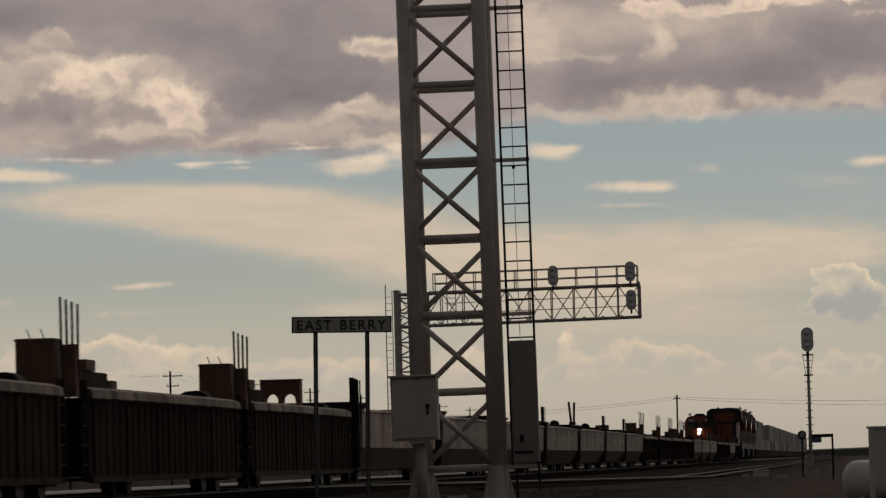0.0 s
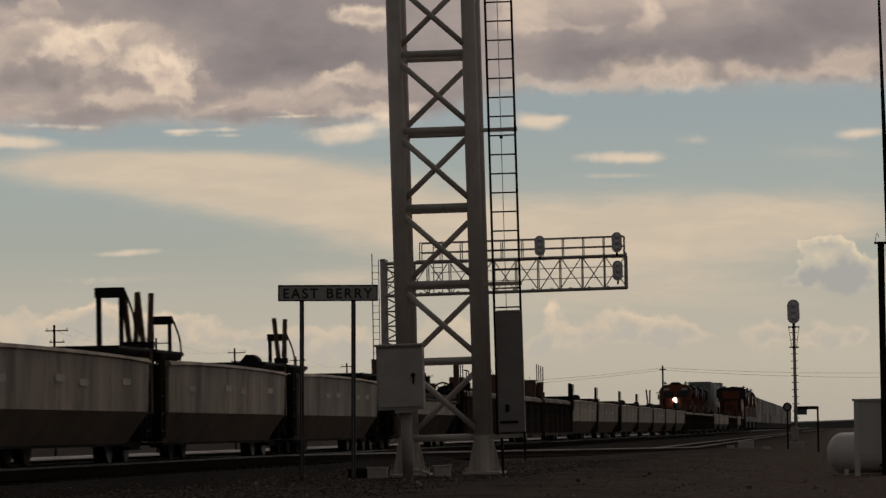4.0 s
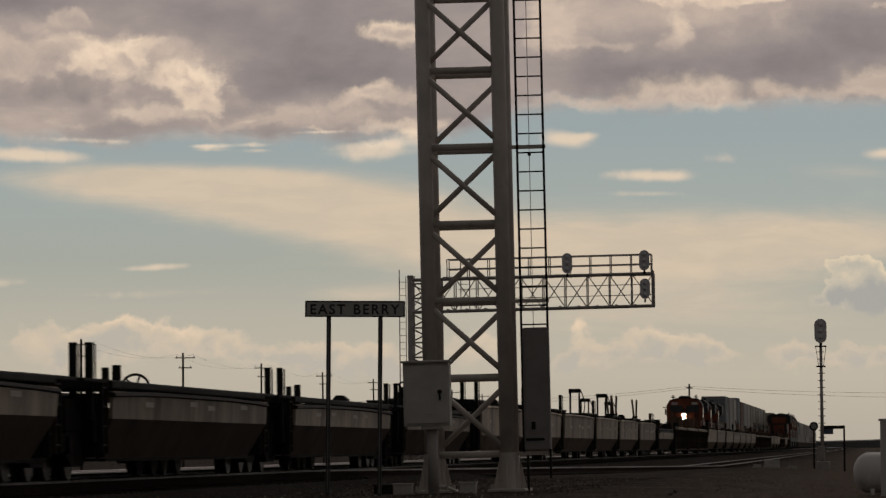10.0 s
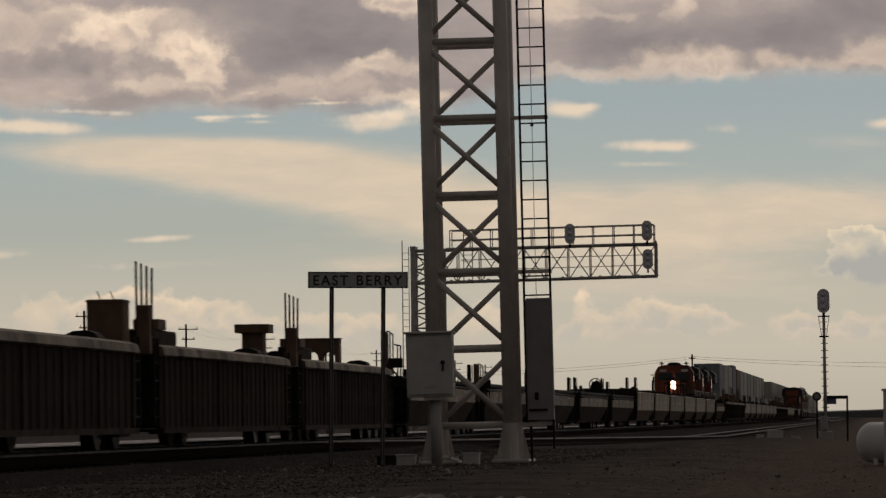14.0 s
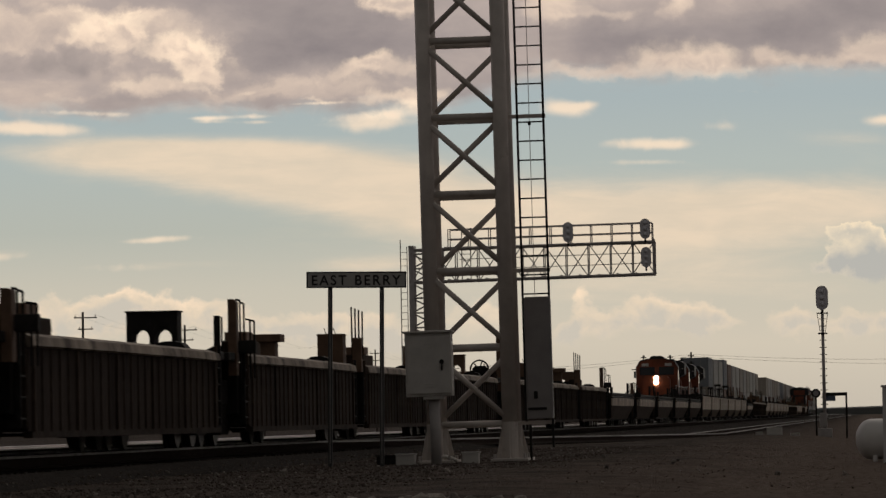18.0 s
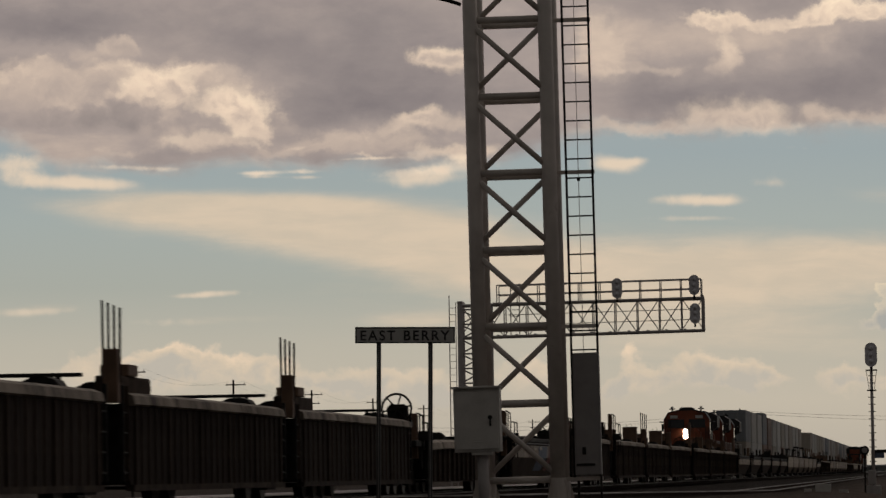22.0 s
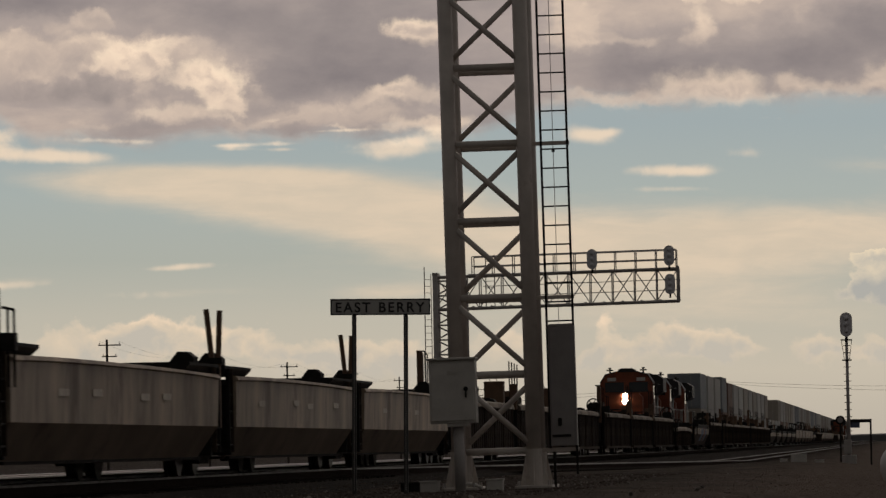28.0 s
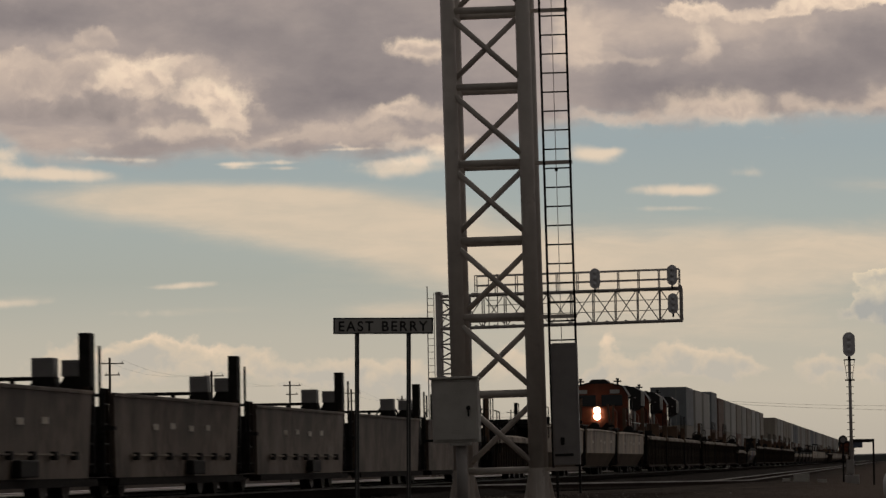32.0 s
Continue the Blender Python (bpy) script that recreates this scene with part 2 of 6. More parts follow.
# masses within and below the deck
stack = [(0.10, RIM), (0.24, PALE), (0.40, MID), (0.58, DULL), (0.85, DUSK)]
glowing = [(0.14, RIM), (0.32, PALE), (0.52, MID), (0.85, DULL)]
col = mass(col, heap(puff(110, -16, 42, 20, 0.8), puff(150, -6, 30, 14, 0.6)), -30, 0.5, [(0.1, PALE), (0.3, MID), (0.55, DULL)], 0.8, 0.6, 0.25, 0.95, 0.8)
core = [(0.12, PALE), (0.26, MID), (0.42, DULL), (0.75, DUSK)]
bank = [(0.02, RIM), (0.14, PALE), (0.34, MID), (0.66, DULL)]
col = mass(col, heap(puff(60, 62, 200, 46, 1.1), puff(215, 85, 80, 52, 0.9), puff(320, 112, 80, 44, 1.0), puff(250, 140, 120, 24, 0.6)), -10, 0.24, bank, 0.8, 0.6, 0.15, 0.8, 0.95)
col = mass(col, heap(puff(40, 110, 130, 30, 1.0), puff(130, 100, 60, 30, 0.8), puff(240, 130, 60, 12, 0.5)), 55, 0.45, core, 0.9, 0.6, 0.25, 0.85, 0.95, 142)
col = mass(col, heap(puff(170, 45, 60, 26, 1.0), puff(208, 76, 34, 34, 1.0), puff(130, 70, 30, 16, 0.5)), 15, 0.20, glowing, 1.5, 1.0, 0.25, 1.15)
col = mass(col, heap(puff(290, 88, 50, 18, 1.0), puff(345, 104, 46, 28, 1.2), puff(375, 134, 20, 24, 0.8), puff(330, 140, 34, 18, 0.6)), 62, 0.10, glowing, 1.3, 0.9, 0.10, 1.25)
col = mass(col, heap(puff(225, 162, 64, 12, 0.9), puff(285, 146, 40, 16, 0.9), puff(350, 162, 40, 10, 0.6), puff(120, 178, 90, 8, 0.4)), 125, 0.25, glowing, 1.1, 0.9, 0.10, 1.5, 0.8)
col = mass(col, heap(puff(560, 160, 150, 26, 0.7), puff(440, 175, 100, 14, 0.5)), 120, 0.30, [(0.18, PALE), (0.40, MID), (0.7, DULL)], 0.8, 0.8, 0.15, 1.05, 0.8, 205)
col = mass(col, heap(puff(640, 126, 46, 16, 1.1), puff(670, 122, 30, 12, 0.8), puff(730, 134, 40, 14, 0.8), puff(605, 136, 24, 8, 0.5)), 104, 0.30, [(0.10, RIM), (0.26, PALE), (0.46, MID), (0.8, DULL)], 0.9, 0.7, 0.10, 1.45, 0.9)
col = mass(col, heap(puff(690, 184, 60, 12, 0.9), puff(740, 180, 40, 16, 0.9), puff(570, 190, 60, 5, 0.6), puff(430, 171, 26, 6, 0.6)), 165, 0.30, glowing, 0.8, 0.7, 0.10, 1.5, 0.75)
col = mass(col, heap(puff(670, 212, 100, 12, 0.9, -3, False), puff(440, 213, 60, 6, 0.7, 0, False), puff(360, 216, 36, 5, 0.8, 0, False), puff(730, 190, 40, 12, 0.8, 0, False), puff(140, 205, 120, 6, 0.6, 2, False), puff(560, 190, 70, 4, 0.6, -2, False)), 185, 0.3, [(0.2, RIM), (0.5, PALE), (0.8, MID)], 0.5, 0.9, 0.25, 1.15, 0.9)
col = mass(col, heap(puff(698, 8, 40, 22, 1.1), puff(670, 14, 20, 12, 0.6)), -8, 0.5, glowing, 0.7, 0.6, 0.15, 1.0, 0.9)
col = mass(col, heap(puff(968, -20, 40, 60, 0.8), puff(990, 20, 30, 30, 0.7), puff(1040, 30, 50, 12, 0.8), puff(1100, 34, 30, 9, 0.7)), -50, 0.16, glowing, 1.1, 0.8, 0.15, 1.4, 0.6)
col = mass(col, heap(puff(1200, 2, 28, 26, 1.0), puff(1180, 30, 26, 14, 0.8)), -20, 0.5, glowing, 1.0, 0.8, 0.12, 1.2, 0.85)
col = mass(col, heap(puff(1180, -55, 50, 18, 0.8), puff(1290, -50, 110, 16, 0.9), puff(1390, -75, 60, 26, 0.9), puff(1500, -62, 90, 16, 0.9), puff(1560, -30, 60, 10, 0.5)), -80, 0.3, glowing, 1.3, 0.8, 0.3, 0.9, 0.95)
col = mass(col, heap(puff(1020, 138, 90, 12, 0.8), puff(1100, 140, 60, 10, 0.6), puff(1190, 120, 70, 30, 1.0), puff(1250, 112, 44, 26, 0.9), puff(1290, 138, 60, 14, 0.6), puff(1370, 112, 42, 20, 0.9), puff(1460, 118, 70, 12, 0.55), puff(1550, 96, 60, 26, 0.9), puff(1560, 120, 60, 10, 0.5)), 84, 0.20, [(0.10, RIM), (0.28, PALE), (0.48, MID), (0.85, DULL)], 0.9, 0.8, 0.05, 1.55, 0.85)
# behind the eye and overhead the same deck closes in, thick and dull
back = wstep(sep.outputs[1], 0.75, 0.1)
dull = wmix(wnoise(way, 2.5, 6, 0.6), (0.048, 0.046, 0.045, 1), (0.122, 0.115, 0.109, 1))
col = lay(back, col, dull)

WL.new(col, wnode("ShaderNodeOutputWorld").inputs[0])

# the sun, behind the cloud deck ahead
sun = new("sun", bpy.data.lights.new("sun", "SUN"))
sun.data.energy, sun.data.angle, sun.data.color = 0.25, radians(14), (1.0, 0.9, 0.76)
sun.matrix_world = look((0, 0, 50), (-0.208 * 50, -0.978 * 50, 50 - 0.781 * 50))

# ---- materials ----
def paint(name, color, rough=0.6, metal=0.0, spread=0.25, scale=6.0, fine=60.0, bump=0.05, stain=None, stain_at=0.55, vary=0.0, stretch=(1, 1, 1)):
    """A surface with grain at two scales, an optional stain colour and some bump."""
    m = bpy.data.materials.new(name)
    m.use_nodes = True
    nt = m.node_tree
    b = nt.nodes["Principled BSDF"]
    tc, mp = nt.nodes.new("ShaderNodeTexCoord"), nt.nodes.new("ShaderNodeMapping")
    mp.inputs["Scale"].default_value = stretch
    nt.links.new(tc.outputs["Object"], mp.inputs[0])
    big, small = nt.nodes.new("ShaderNodeTexNoise"), nt.nodes.new("ShaderNodeTexNoise")
    for n, sc, de in ((big, scale, 5), (small, fine, 4)):
        nt.links.new(mp.outputs[0], n.inputs["Vector"])
        n.inputs["Scale"].default_value, n.inputs["Detail"].default_value = sc, de
        n.inputs["Roughness"].default_value = 0.6
    ramp = nt.nodes.new("ShaderNodeValToRGB")
    lo, hi = tuple(c * (1 - spread) for c in color), tuple(min(1, c * (1 + spread)) for c in color)
    ramp.color_ramp.elements[0].position, ramp.color_ramp.elements[1].position = 0.3, 0.7
    ramp.color_ramp.elements[0].color, ramp.color_ramp.elements[1].color = (*lo, 1), (*hi, 1)
    nt.links.new(big.outputs["Fac"], ramp.inputs[0])
    out = ramp.outputs[0]
    if stain:
        st = nt.nodes.new("ShaderNodeTexNoise")
        nt.links.new(mp.outputs[0], st.inputs["Vector"])
        st.inputs["Scale"].default_value, st.inputs["Detail"].default_value, st.inputs["Roughness"].default_value = scale * 0.6, 8, 0.7
        mr, mx = nt.nodes.new("ShaderNodeMapRange"), nt.nodes.new("ShaderNodeMix")
        mr.inputs[1].default_value, mr.inputs[2].default_value = stain_at, stain_at + 0.14
        nt.links.new(st.outputs["Fac"], mr.inputs[0])
        mx.data_type = "RGBA"
        nt.links.new(mr.outputs[0], mx.inputs[0])
        nt.links.new(out, mx.inputs[6])
        mx.inputs[7].default_value = (*stain, 1)
        out = mx.outputs[2]
    if vary:
        oi, hs, mr = nt.nodes.new("ShaderNodeObjectInfo"), nt.nodes.new("ShaderNodeHueSaturation"), nt.nodes.new("ShaderNodeMapRange")
        mr.inputs[3].default_value, mr.inputs[4].default_value = 1 - vary, 1 + vary
        nt.links.new(oi.outputs["Random"], mr.inputs[0])
        nt.links.new(mr.outputs[0], hs.inputs["Value"])
        nt.links.new(out, hs.inputs["Color"])
        out = hs.outputs[0]
    nt.links.new(out, b.inputs["Base Color"])
    b.inputs["Roughness"].default_value, b.inputs["Metallic"].default_value = rough, metal
    bp = nt.nodes.new("ShaderNodeBump")
    bp.inputs["Strength"].default_value, bp.inputs["Distance"].default_value = 0.6, bump * 0.2
    nt.links.new(small.outputs["Fac"], bp.inputs["Height"])
    nt.links.new(bp.outputs[0], b.inputs["Normal"])
    return m


def shine(name, color, power):
    m = bpy.data.materials.new(name)
    m.use_nodes = True
    b = m.node_tree.nodes["Principled BSDF"]
    b.inputs["Base Color"].default_value = (*color, 1)
    b.inputs["Emission Color"].default_value = (*color, 1)
    b.inputs["Emission Strength"].default_value = power
    return m


STEEL = paint("galvanised_steel", (0.46, 0.43, 0.41), 0.5, 0.1, 0.18, 3.0, 50, 0.03, (0.26, 0.20, 0.165), 0.6)
PIPE = paint("weathered_galvanised_pipe", (0.60, 0.545, 0.495), 0.5, 0.1, 0.15, 2.0, 40, 0.03, (0.28, 0.23, 0.19), 0.6)
GREYBOX = paint("grey_cabinet_paint", (0.60, 0.575, 0.53), 0.5, 0.0, 0.1, 4, 60, 0.02, (0.33, 0.30, 0.26), 0.62)
GUARD = paint("grey_guard_sheet", (0.31, 0.29, 0.285), 0.45, 0.0, 0.15, 2.5, 50, 0.02)
DARK = paint("dark_iron", (0.03, 0.028, 0.026), 0.65, 0.2, 0.3, 6, 60, 0.05)
BLACK = paint("black_paint", (0.015, 0.015, 0.015), 0.6, 0, 0.2)
SIGNW = paint("white_sign_sheet", (0.52, 0.51, 0.48), 0.55, 0, 0.06, 3, 60, 0.01, (0.38, 0.36, 0.32), 0.66)
SIGNPOST = paint("perforated_post_steel", (0.075, 0.075, 0.07), 0.6, 0.3, 0.2)
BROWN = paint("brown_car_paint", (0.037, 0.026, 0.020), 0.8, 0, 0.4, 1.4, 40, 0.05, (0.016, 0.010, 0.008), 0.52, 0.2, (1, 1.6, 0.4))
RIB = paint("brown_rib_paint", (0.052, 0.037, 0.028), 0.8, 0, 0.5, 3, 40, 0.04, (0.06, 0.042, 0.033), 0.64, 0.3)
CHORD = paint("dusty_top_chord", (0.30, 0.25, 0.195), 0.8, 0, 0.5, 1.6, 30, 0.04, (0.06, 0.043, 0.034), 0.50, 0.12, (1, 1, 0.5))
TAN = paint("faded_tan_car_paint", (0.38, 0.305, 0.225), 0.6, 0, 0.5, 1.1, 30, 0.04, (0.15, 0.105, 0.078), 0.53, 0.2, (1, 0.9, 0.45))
# shade of the inward-leaning lower sides is put into these two colours
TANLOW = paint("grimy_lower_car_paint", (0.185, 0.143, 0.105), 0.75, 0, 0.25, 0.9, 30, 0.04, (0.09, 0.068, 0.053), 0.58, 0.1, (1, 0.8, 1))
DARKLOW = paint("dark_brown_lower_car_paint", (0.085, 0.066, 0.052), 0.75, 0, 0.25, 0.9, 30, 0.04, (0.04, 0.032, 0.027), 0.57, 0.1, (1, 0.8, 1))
GREYCAR = paint("faded_grey_car_paint", (0.185, 0.145, 0.112), 0.7, 0, 0.6, 0.9, 30, 0.04, (0.085, 0.060, 0.046), 0.50, 0.15, (1, 0.8, 0.9))
PATCH = paint("pale_stencil_paint", (0.62, 0.56, 0.47), 0.65, 0, 0.3)
BLUEMARK = paint("faded_blue_paint", (0.10, 0.13, 0.19), 0.6, 0, 0.3)
REDMARK = paint("faded_red_paint", (0.22, 0.08, 0.06), 0.6, 0, 0.3)
RUSTBOX = paint("rust_brown_bracket_paint", (0.150, 0.086, 0.050), 0.7, 0, 0.25, 4, 40, 0.04)
GRIME = paint("grimy_running_gear", (0.018, 0.015, 0.013), 0.8, 0, 0.4, 4, 40, 0.08)
WHEELST = paint("worn_wheel_steel", (0.06, 0.05, 0.045), 0.5, 0.6, 0.3)
RAILTOP = paint("polished_rail_steel", (0.62, 0.59, 0.56), 0.34, 1.0, 0.06, 3, 60, 0.005)
RAILDULL = paint("dulled_rail_steel", (0.14, 0.125, 0.115), 0.6, 0.5, 0.3, 3, 60, 0.01, (0.06, 0.045, 0.036), 0.5)
RAILWORN = paint("worn_rail_steel", (0.21, 0.19, 0.178), 0.5, 0.6, 0.4, 0.3, 60, 0.01, (0.07, 0.05, 0.04), 0.5)
RAILSIDE = paint("rusty_rail_side", (0.028, 0.018, 0.013), 0.95, 0, 0.3)
TIE = paint("creosote_tie_wood", (0.028, 0.023, 0.019), 0.9, 0, 0.35, 3, 30, 0.15, None, 0.5, 0.3, (1, 4, 4))
BALLAST = paint("grey_ballast_stone", (0.032, 0.026, 0.022), 0.95, 0, 0.5, 9, 30, 0.9, (0.02, 0.018, 0.016), 0.5)
def earth_mix():
    """Dark gravel by the tracks; paler trodden brown dirt away from them."""
    m = paint("gravel_and_dirt", (0.078, 0.062, 0.051), 0.97, 0, 0.55, 0.9, 16, 1.2, (0.036, 0.028, 0.022), 0.50)
    nt = m.node_tree
    b = nt.nodes["Principled BSDF"]
    gravel = b.inputs["Base Color"].links[0].from_socket
    tc, sx = nt.nodes.new("ShaderNodeTexCoord"), nt.nodes.new("ShaderNodeSeparateXYZ")
    nt.links.new(tc.outputs["Object"], sx.inputs[0])
    mp = nt.nodes.new("ShaderNodeMapping")
    mp.inputs["Scale"].default_value = (1.0, 0.12, 1.0)
    nt.links.new(tc.outputs["Object"], mp.inputs[0])
    wave, grit = nt.nodes.new("ShaderNodeTexNoise"), nt.nodes.new("ShaderNodeTexNoise")
    for n, sc, de in ((wave, 0.8, 5), (grit, 9.0, 6)):
        nt.links.new(mp.outputs[0], n.inputs["Vector"])
        n.inputs["Scale"].default_value, n.inputs["Detail"].default_value, n.inputs["Roughness"].default_value = sc, de, 0.65
    add = nt.nodes.new("ShaderNodeMath")
    add.operation = "MULTIPLY_ADD"
    nt.links.new(wave.outputs["Fac"], add.inputs[0])
    add.inputs[1].default_value = 7.0
    nt.links.new(sx.outputs[0], add.inputs[2])
    mr = nt.nodes.new("ShaderNodeMapRange")
    mr.interpolation_type = "SMOOTHSTEP"
    nt.links.new(add.outputs[0], mr.inputs[0])
    mr.inputs[1].default_value, mr.inputs[2].default_value = -1.6, 3.0
    ramp = nt.nodes.new("ShaderNodeValToRGB")
    e = ramp.color_ramp.elements
    e[0].position, e[0].color, e[1].position, e[1].color = 0.3, (0.095, 0.072, 0.057, 1), 0.72, (0.19, 0.146, 0.116, 1)
    nt.links.new(grit.outputs["Fac"], ramp.inputs[0])
    mx = nt.nodes.new("ShaderNodeMix")
    mx.data_type = "RGBA"
    nt.links.new(mr.outputs[0], mx.inputs[0]), nt.links.new(gravel, mx.inputs[6]), nt.links.new(ramp.outputs[0], mx.inputs[7])
    nt.links.new(mx.outputs[2], b.inputs["Base Color"])
    return m


EARTH = earth_mix()
ROADDIRT = paint("pale_dirt_road", (0.235, 0.165, 0.125), 0.95, 0, 0.25, 0.6, 14, 0.3, (0.13, 0.09, 0.07), 0.56)
PEBBLE = paint("pale_loose_stone", (0.30, 0.265, 0.23), 0.95, 0, 0.35, 12, 60, 0.2, None, 0.5, 0.6)
def stone_mix():
    """Stones that differ in tone one by one."""
    m = paint("mixed_gravel_stone", (0.12, 0.10, 0.085), 0.95, 0, 0.3, 12, 60, 0.2)
    nt = m.node_tree
    geo, ramp, mx = nt.nodes.new("ShaderNodeNewGeometry"), nt.nodes.new("ShaderNodeValToRGB"), nt.nodes.new("ShaderNodeMix")
    e = ramp.color_ramp.elements
    e[0].position, e[0].color, e[1].position, e[1].color = 0.0, (0.085, 0.070, 0.060, 1), 1.0, (0.40, 0.36, 0.32, 1)
    mid = e.new(0.84)
    mid.color = (0.145, 0.118, 0.100, 1)
    nt.links.new(geo.outputs["Random Per Island"], ramp.inputs[0])
    nt.links.new(ramp.outputs[0], nt.nodes["Principled BSDF"].inputs["Base Color"])
    return m


STONE = stone_mix()
WHITE = paint("white_tank_enamel", (0.74, 0.73, 0.70), 0.45, 0, 0.05, 2, 40, 0.01, (0.6, 0.57, 0.52), 0.66)
TIMBER = paint("weathered_timber", (0.20, 0.16, 0.12), 0.9, 0, 0.3, 4, 30, 0.1)
POLEWOOD = paint("pole_wood", (0.07, 0.055, 0.045), 0.9, 0, 0.3, 4, 30, 0.1)
ORANGE = paint("orange_locomotive_paint", (0.20, 0.046, 0.016), 0.5, 0, 0.25, 1.5, 30, 0.02, (0.08, 0.02, 0.01), 0.58)
LOCOBLACK = paint("black_locomotive_paint", (0.016, 0.015, 0.015), 0.55, 0, 0.3, 2, 30, 0.03)
LOCOGREY = paint("pale_grey_locomotive_panel", (0.55, 0.54, 0.51), 0.5, 0, 0.1)
GLASS = paint("dark_cab_glass", (0.02, 0.022, 0.025), 0.08, 0, 0.1, 2, 40, 0.0)
LAMP = shine("headlight_glow", (1.0, 0.88, 0.70), 32.0)
DIMLAMP = shine("ditch_light_glow", (1.0, 0.72, 0.4), 12.0)
BOXW = paint("pale_grey_container_steel", (0.50, 0.49, 0.46), 0.55, 0, 0.1, 1, 30, 0.02, (0.33, 0.30, 0.27), 0.62, 0.14)
BOXG = paint("slate_grey_container_steel", (0.24, 0.26, 0.28), 0.55, 0, 0.1, 1, 30, 0.02, None, 0.5, 0.12)
BOXT = paint("beige_container_steel", (0.36, 0.32, 0.27), 0.55, 0, 0.1, 1, 30, 0.02, (0.2, 0.15, 0.12), 0.62, 0.12)
BOXR = paint("brown_container_steel", (0.20, 0.12, 0.09), 0.55, 0, 0.12, 1, 30, 0.02, None, 0.5, 0.12)
HEADGREY = paint("signal_backplate_paint", (0.74, 0.73, 0.76), 0.6, 0, 0.1)
HILL = paint("far_hazy_land", (0.16, 0.165, 0.16), 1.0, 0, 0.2, 0.01, 0.1, 0.0)

# dust and grime take the gloss off
for dusty in (BROWN, RIB, TANLOW, DARKLOW, GRIME, TIE, BALLAST, EARTH, STONE, DARK, RAILSIDE, ROADDIRT):
    dusty.node_tree.nodes["Principled BSDF"].inputs["Specular IOR Level"].default_value = 0.06


# ---- mesh helpers ----
def part(name, bm, material, parent=None, label="", at=None):
    """Links a bmesh (or takes a ready mesh) as one object, under a thing or a part."""
    if isinstance(bm, bmesh.types.BMesh):
        me = bpy.data.meshes.new(name)
        bmesh.ops.recalc_face_normals(bm, faces=bm.faces)
        bm.to_mesh(me)
        bm.free()
        me.materials.append(material)
    else:
        me = bm
    ob = new(name, me)
    if parent is not None:
        ob.parent = parent
    if at is not None:
        ob.matrix_basis = at
    if label:
        ob["label"] = label
    return ob


def thing(name, at, label, category, group="", kind=""):
    ob = new(name)
    ob.empty_display_size = 0.2
    ob.matrix_basis = at
    return tagged(ob, label, category, group, kind)


def box(bm, x0, x1, y0, y1, z0, z1, bevel=0.0):
    m = bmesh.ops.create_cube(bm, size=1.0, matrix=Matrix.LocRotScale(((x0 + x1) / 2, (y0 + y1) / 2, (z0 + z1) / 2), None, (x1 - x0, y1 - y0, z1 - z0)))
    if bevel:
        edges = {e for v in m["verts"] for e in v.link_edges}
        bmesh.ops.bevel(bm, geom=list(edges), offset=bevel, segments=2, affect="EDGES", profile=0.5)
    return bm


def boxm(x0, x1, y0, y1, z0, z1, bevel=0.0):
    return box(bmesh.new(), x0, x1, y0, y1, z0, z1, bevel)


def tube(bm, a, b, r, n=10, r2=None):
    a, b = Vector(a), Vector(b)
    d = b - a
    m = Matrix.Translation((a + b) / 2) @ d.to_track_quat("Z", "Y").to_matrix().to_4x4()
    bmesh.ops.create_cone(bm, cap_ends=True, segments=n, radius1=r, radius2=r if r2 is None else r2, depth=d.length, matrix=m)
    return bm


def tubem(a, b, r, n=10, r2=None):
    return tube(bmesh.new(), a, b, r, n, r2)


def cord(bm, pts, r, n=6):
    """One continuous round cord through the points."""
    rows = []
    for i, p in enumerate(pts):
        d = (pts[min(i + 1, len(pts) - 1)] - pts[max(i - 1, 0)]).normalized()
        a = d.orthogonal().normalized()
        b = d.cross(a)
        rows.append([bm.verts.new(p + a * (r * math.cos(2 * math.pi * k / n)) + b * (r * math.sin(2 * math.pi * k / n))) for k in range(n)])
    for p, q in zip(rows, rows[1:]):
        for k in range(n):
            bm.faces.new((p[k], p[(k + 1) % n], q[(k + 1) % n], q[k]))
    bm.faces.new(rows[0]), bm.faces.new(rows[-1])
    return bm


def ring(bm, c, r, wire, axis="y", n=20, k=6):
    """A torus about c; axis: the way that it faces."""
    vs = []
    for i in range(n):
        a = 2 * math.pi * i / n
        row = []
        for j in range(k):
            b = 2 * math.pi * j / k
            p, q = (r + wire * math.cos(b)) * math.cos(a), (r + wire * math.cos(b)) * math.sin(a)
            h = wire * math.sin(b)
            row.append(bm.verts.new(Vector(c) + (Vector((p, h, q)) if axis == "y" else Vector((h, p, q)) if axis == "x" else Vector((p, q, h)))))
        vs.append(row)
    for i in range(n):
        for j in range(k):
            bm.faces.new((vs[i][j], vs[(i + 1) % n][j], vs[(i + 1) % n][(j + 1) % k], vs[i][(j + 1) % k]))
    return bm


def sweep(bm, profile, y0, y1):
    """A closed outline in x, z drawn along y."""
    a, b = [bm.verts.new((x, y0, z)) for x, z in profile], [bm.verts.new((x, y1, z)) for x, z in profile]
    n = len(profile)
    for i in range(n):
        bm.faces.new((a[i], a[(i + 1) % n], b[(i + 1) % n], b[i]))
    bm.faces.new(a[::-1]), bm.faces.new(b)
    return bm


def sweepm(profile, y0, y1):
    return sweep(bmesh.new(), profile, y0, y1)


def smooth(ob):
    for p in ob.data.polygons:
        p.use_smooth = True
    return ob


# ---- plan: tracks run along +y ----
NEAR_X, FAR_X, RAIL_Z = -11.23, -15.45, 0.33


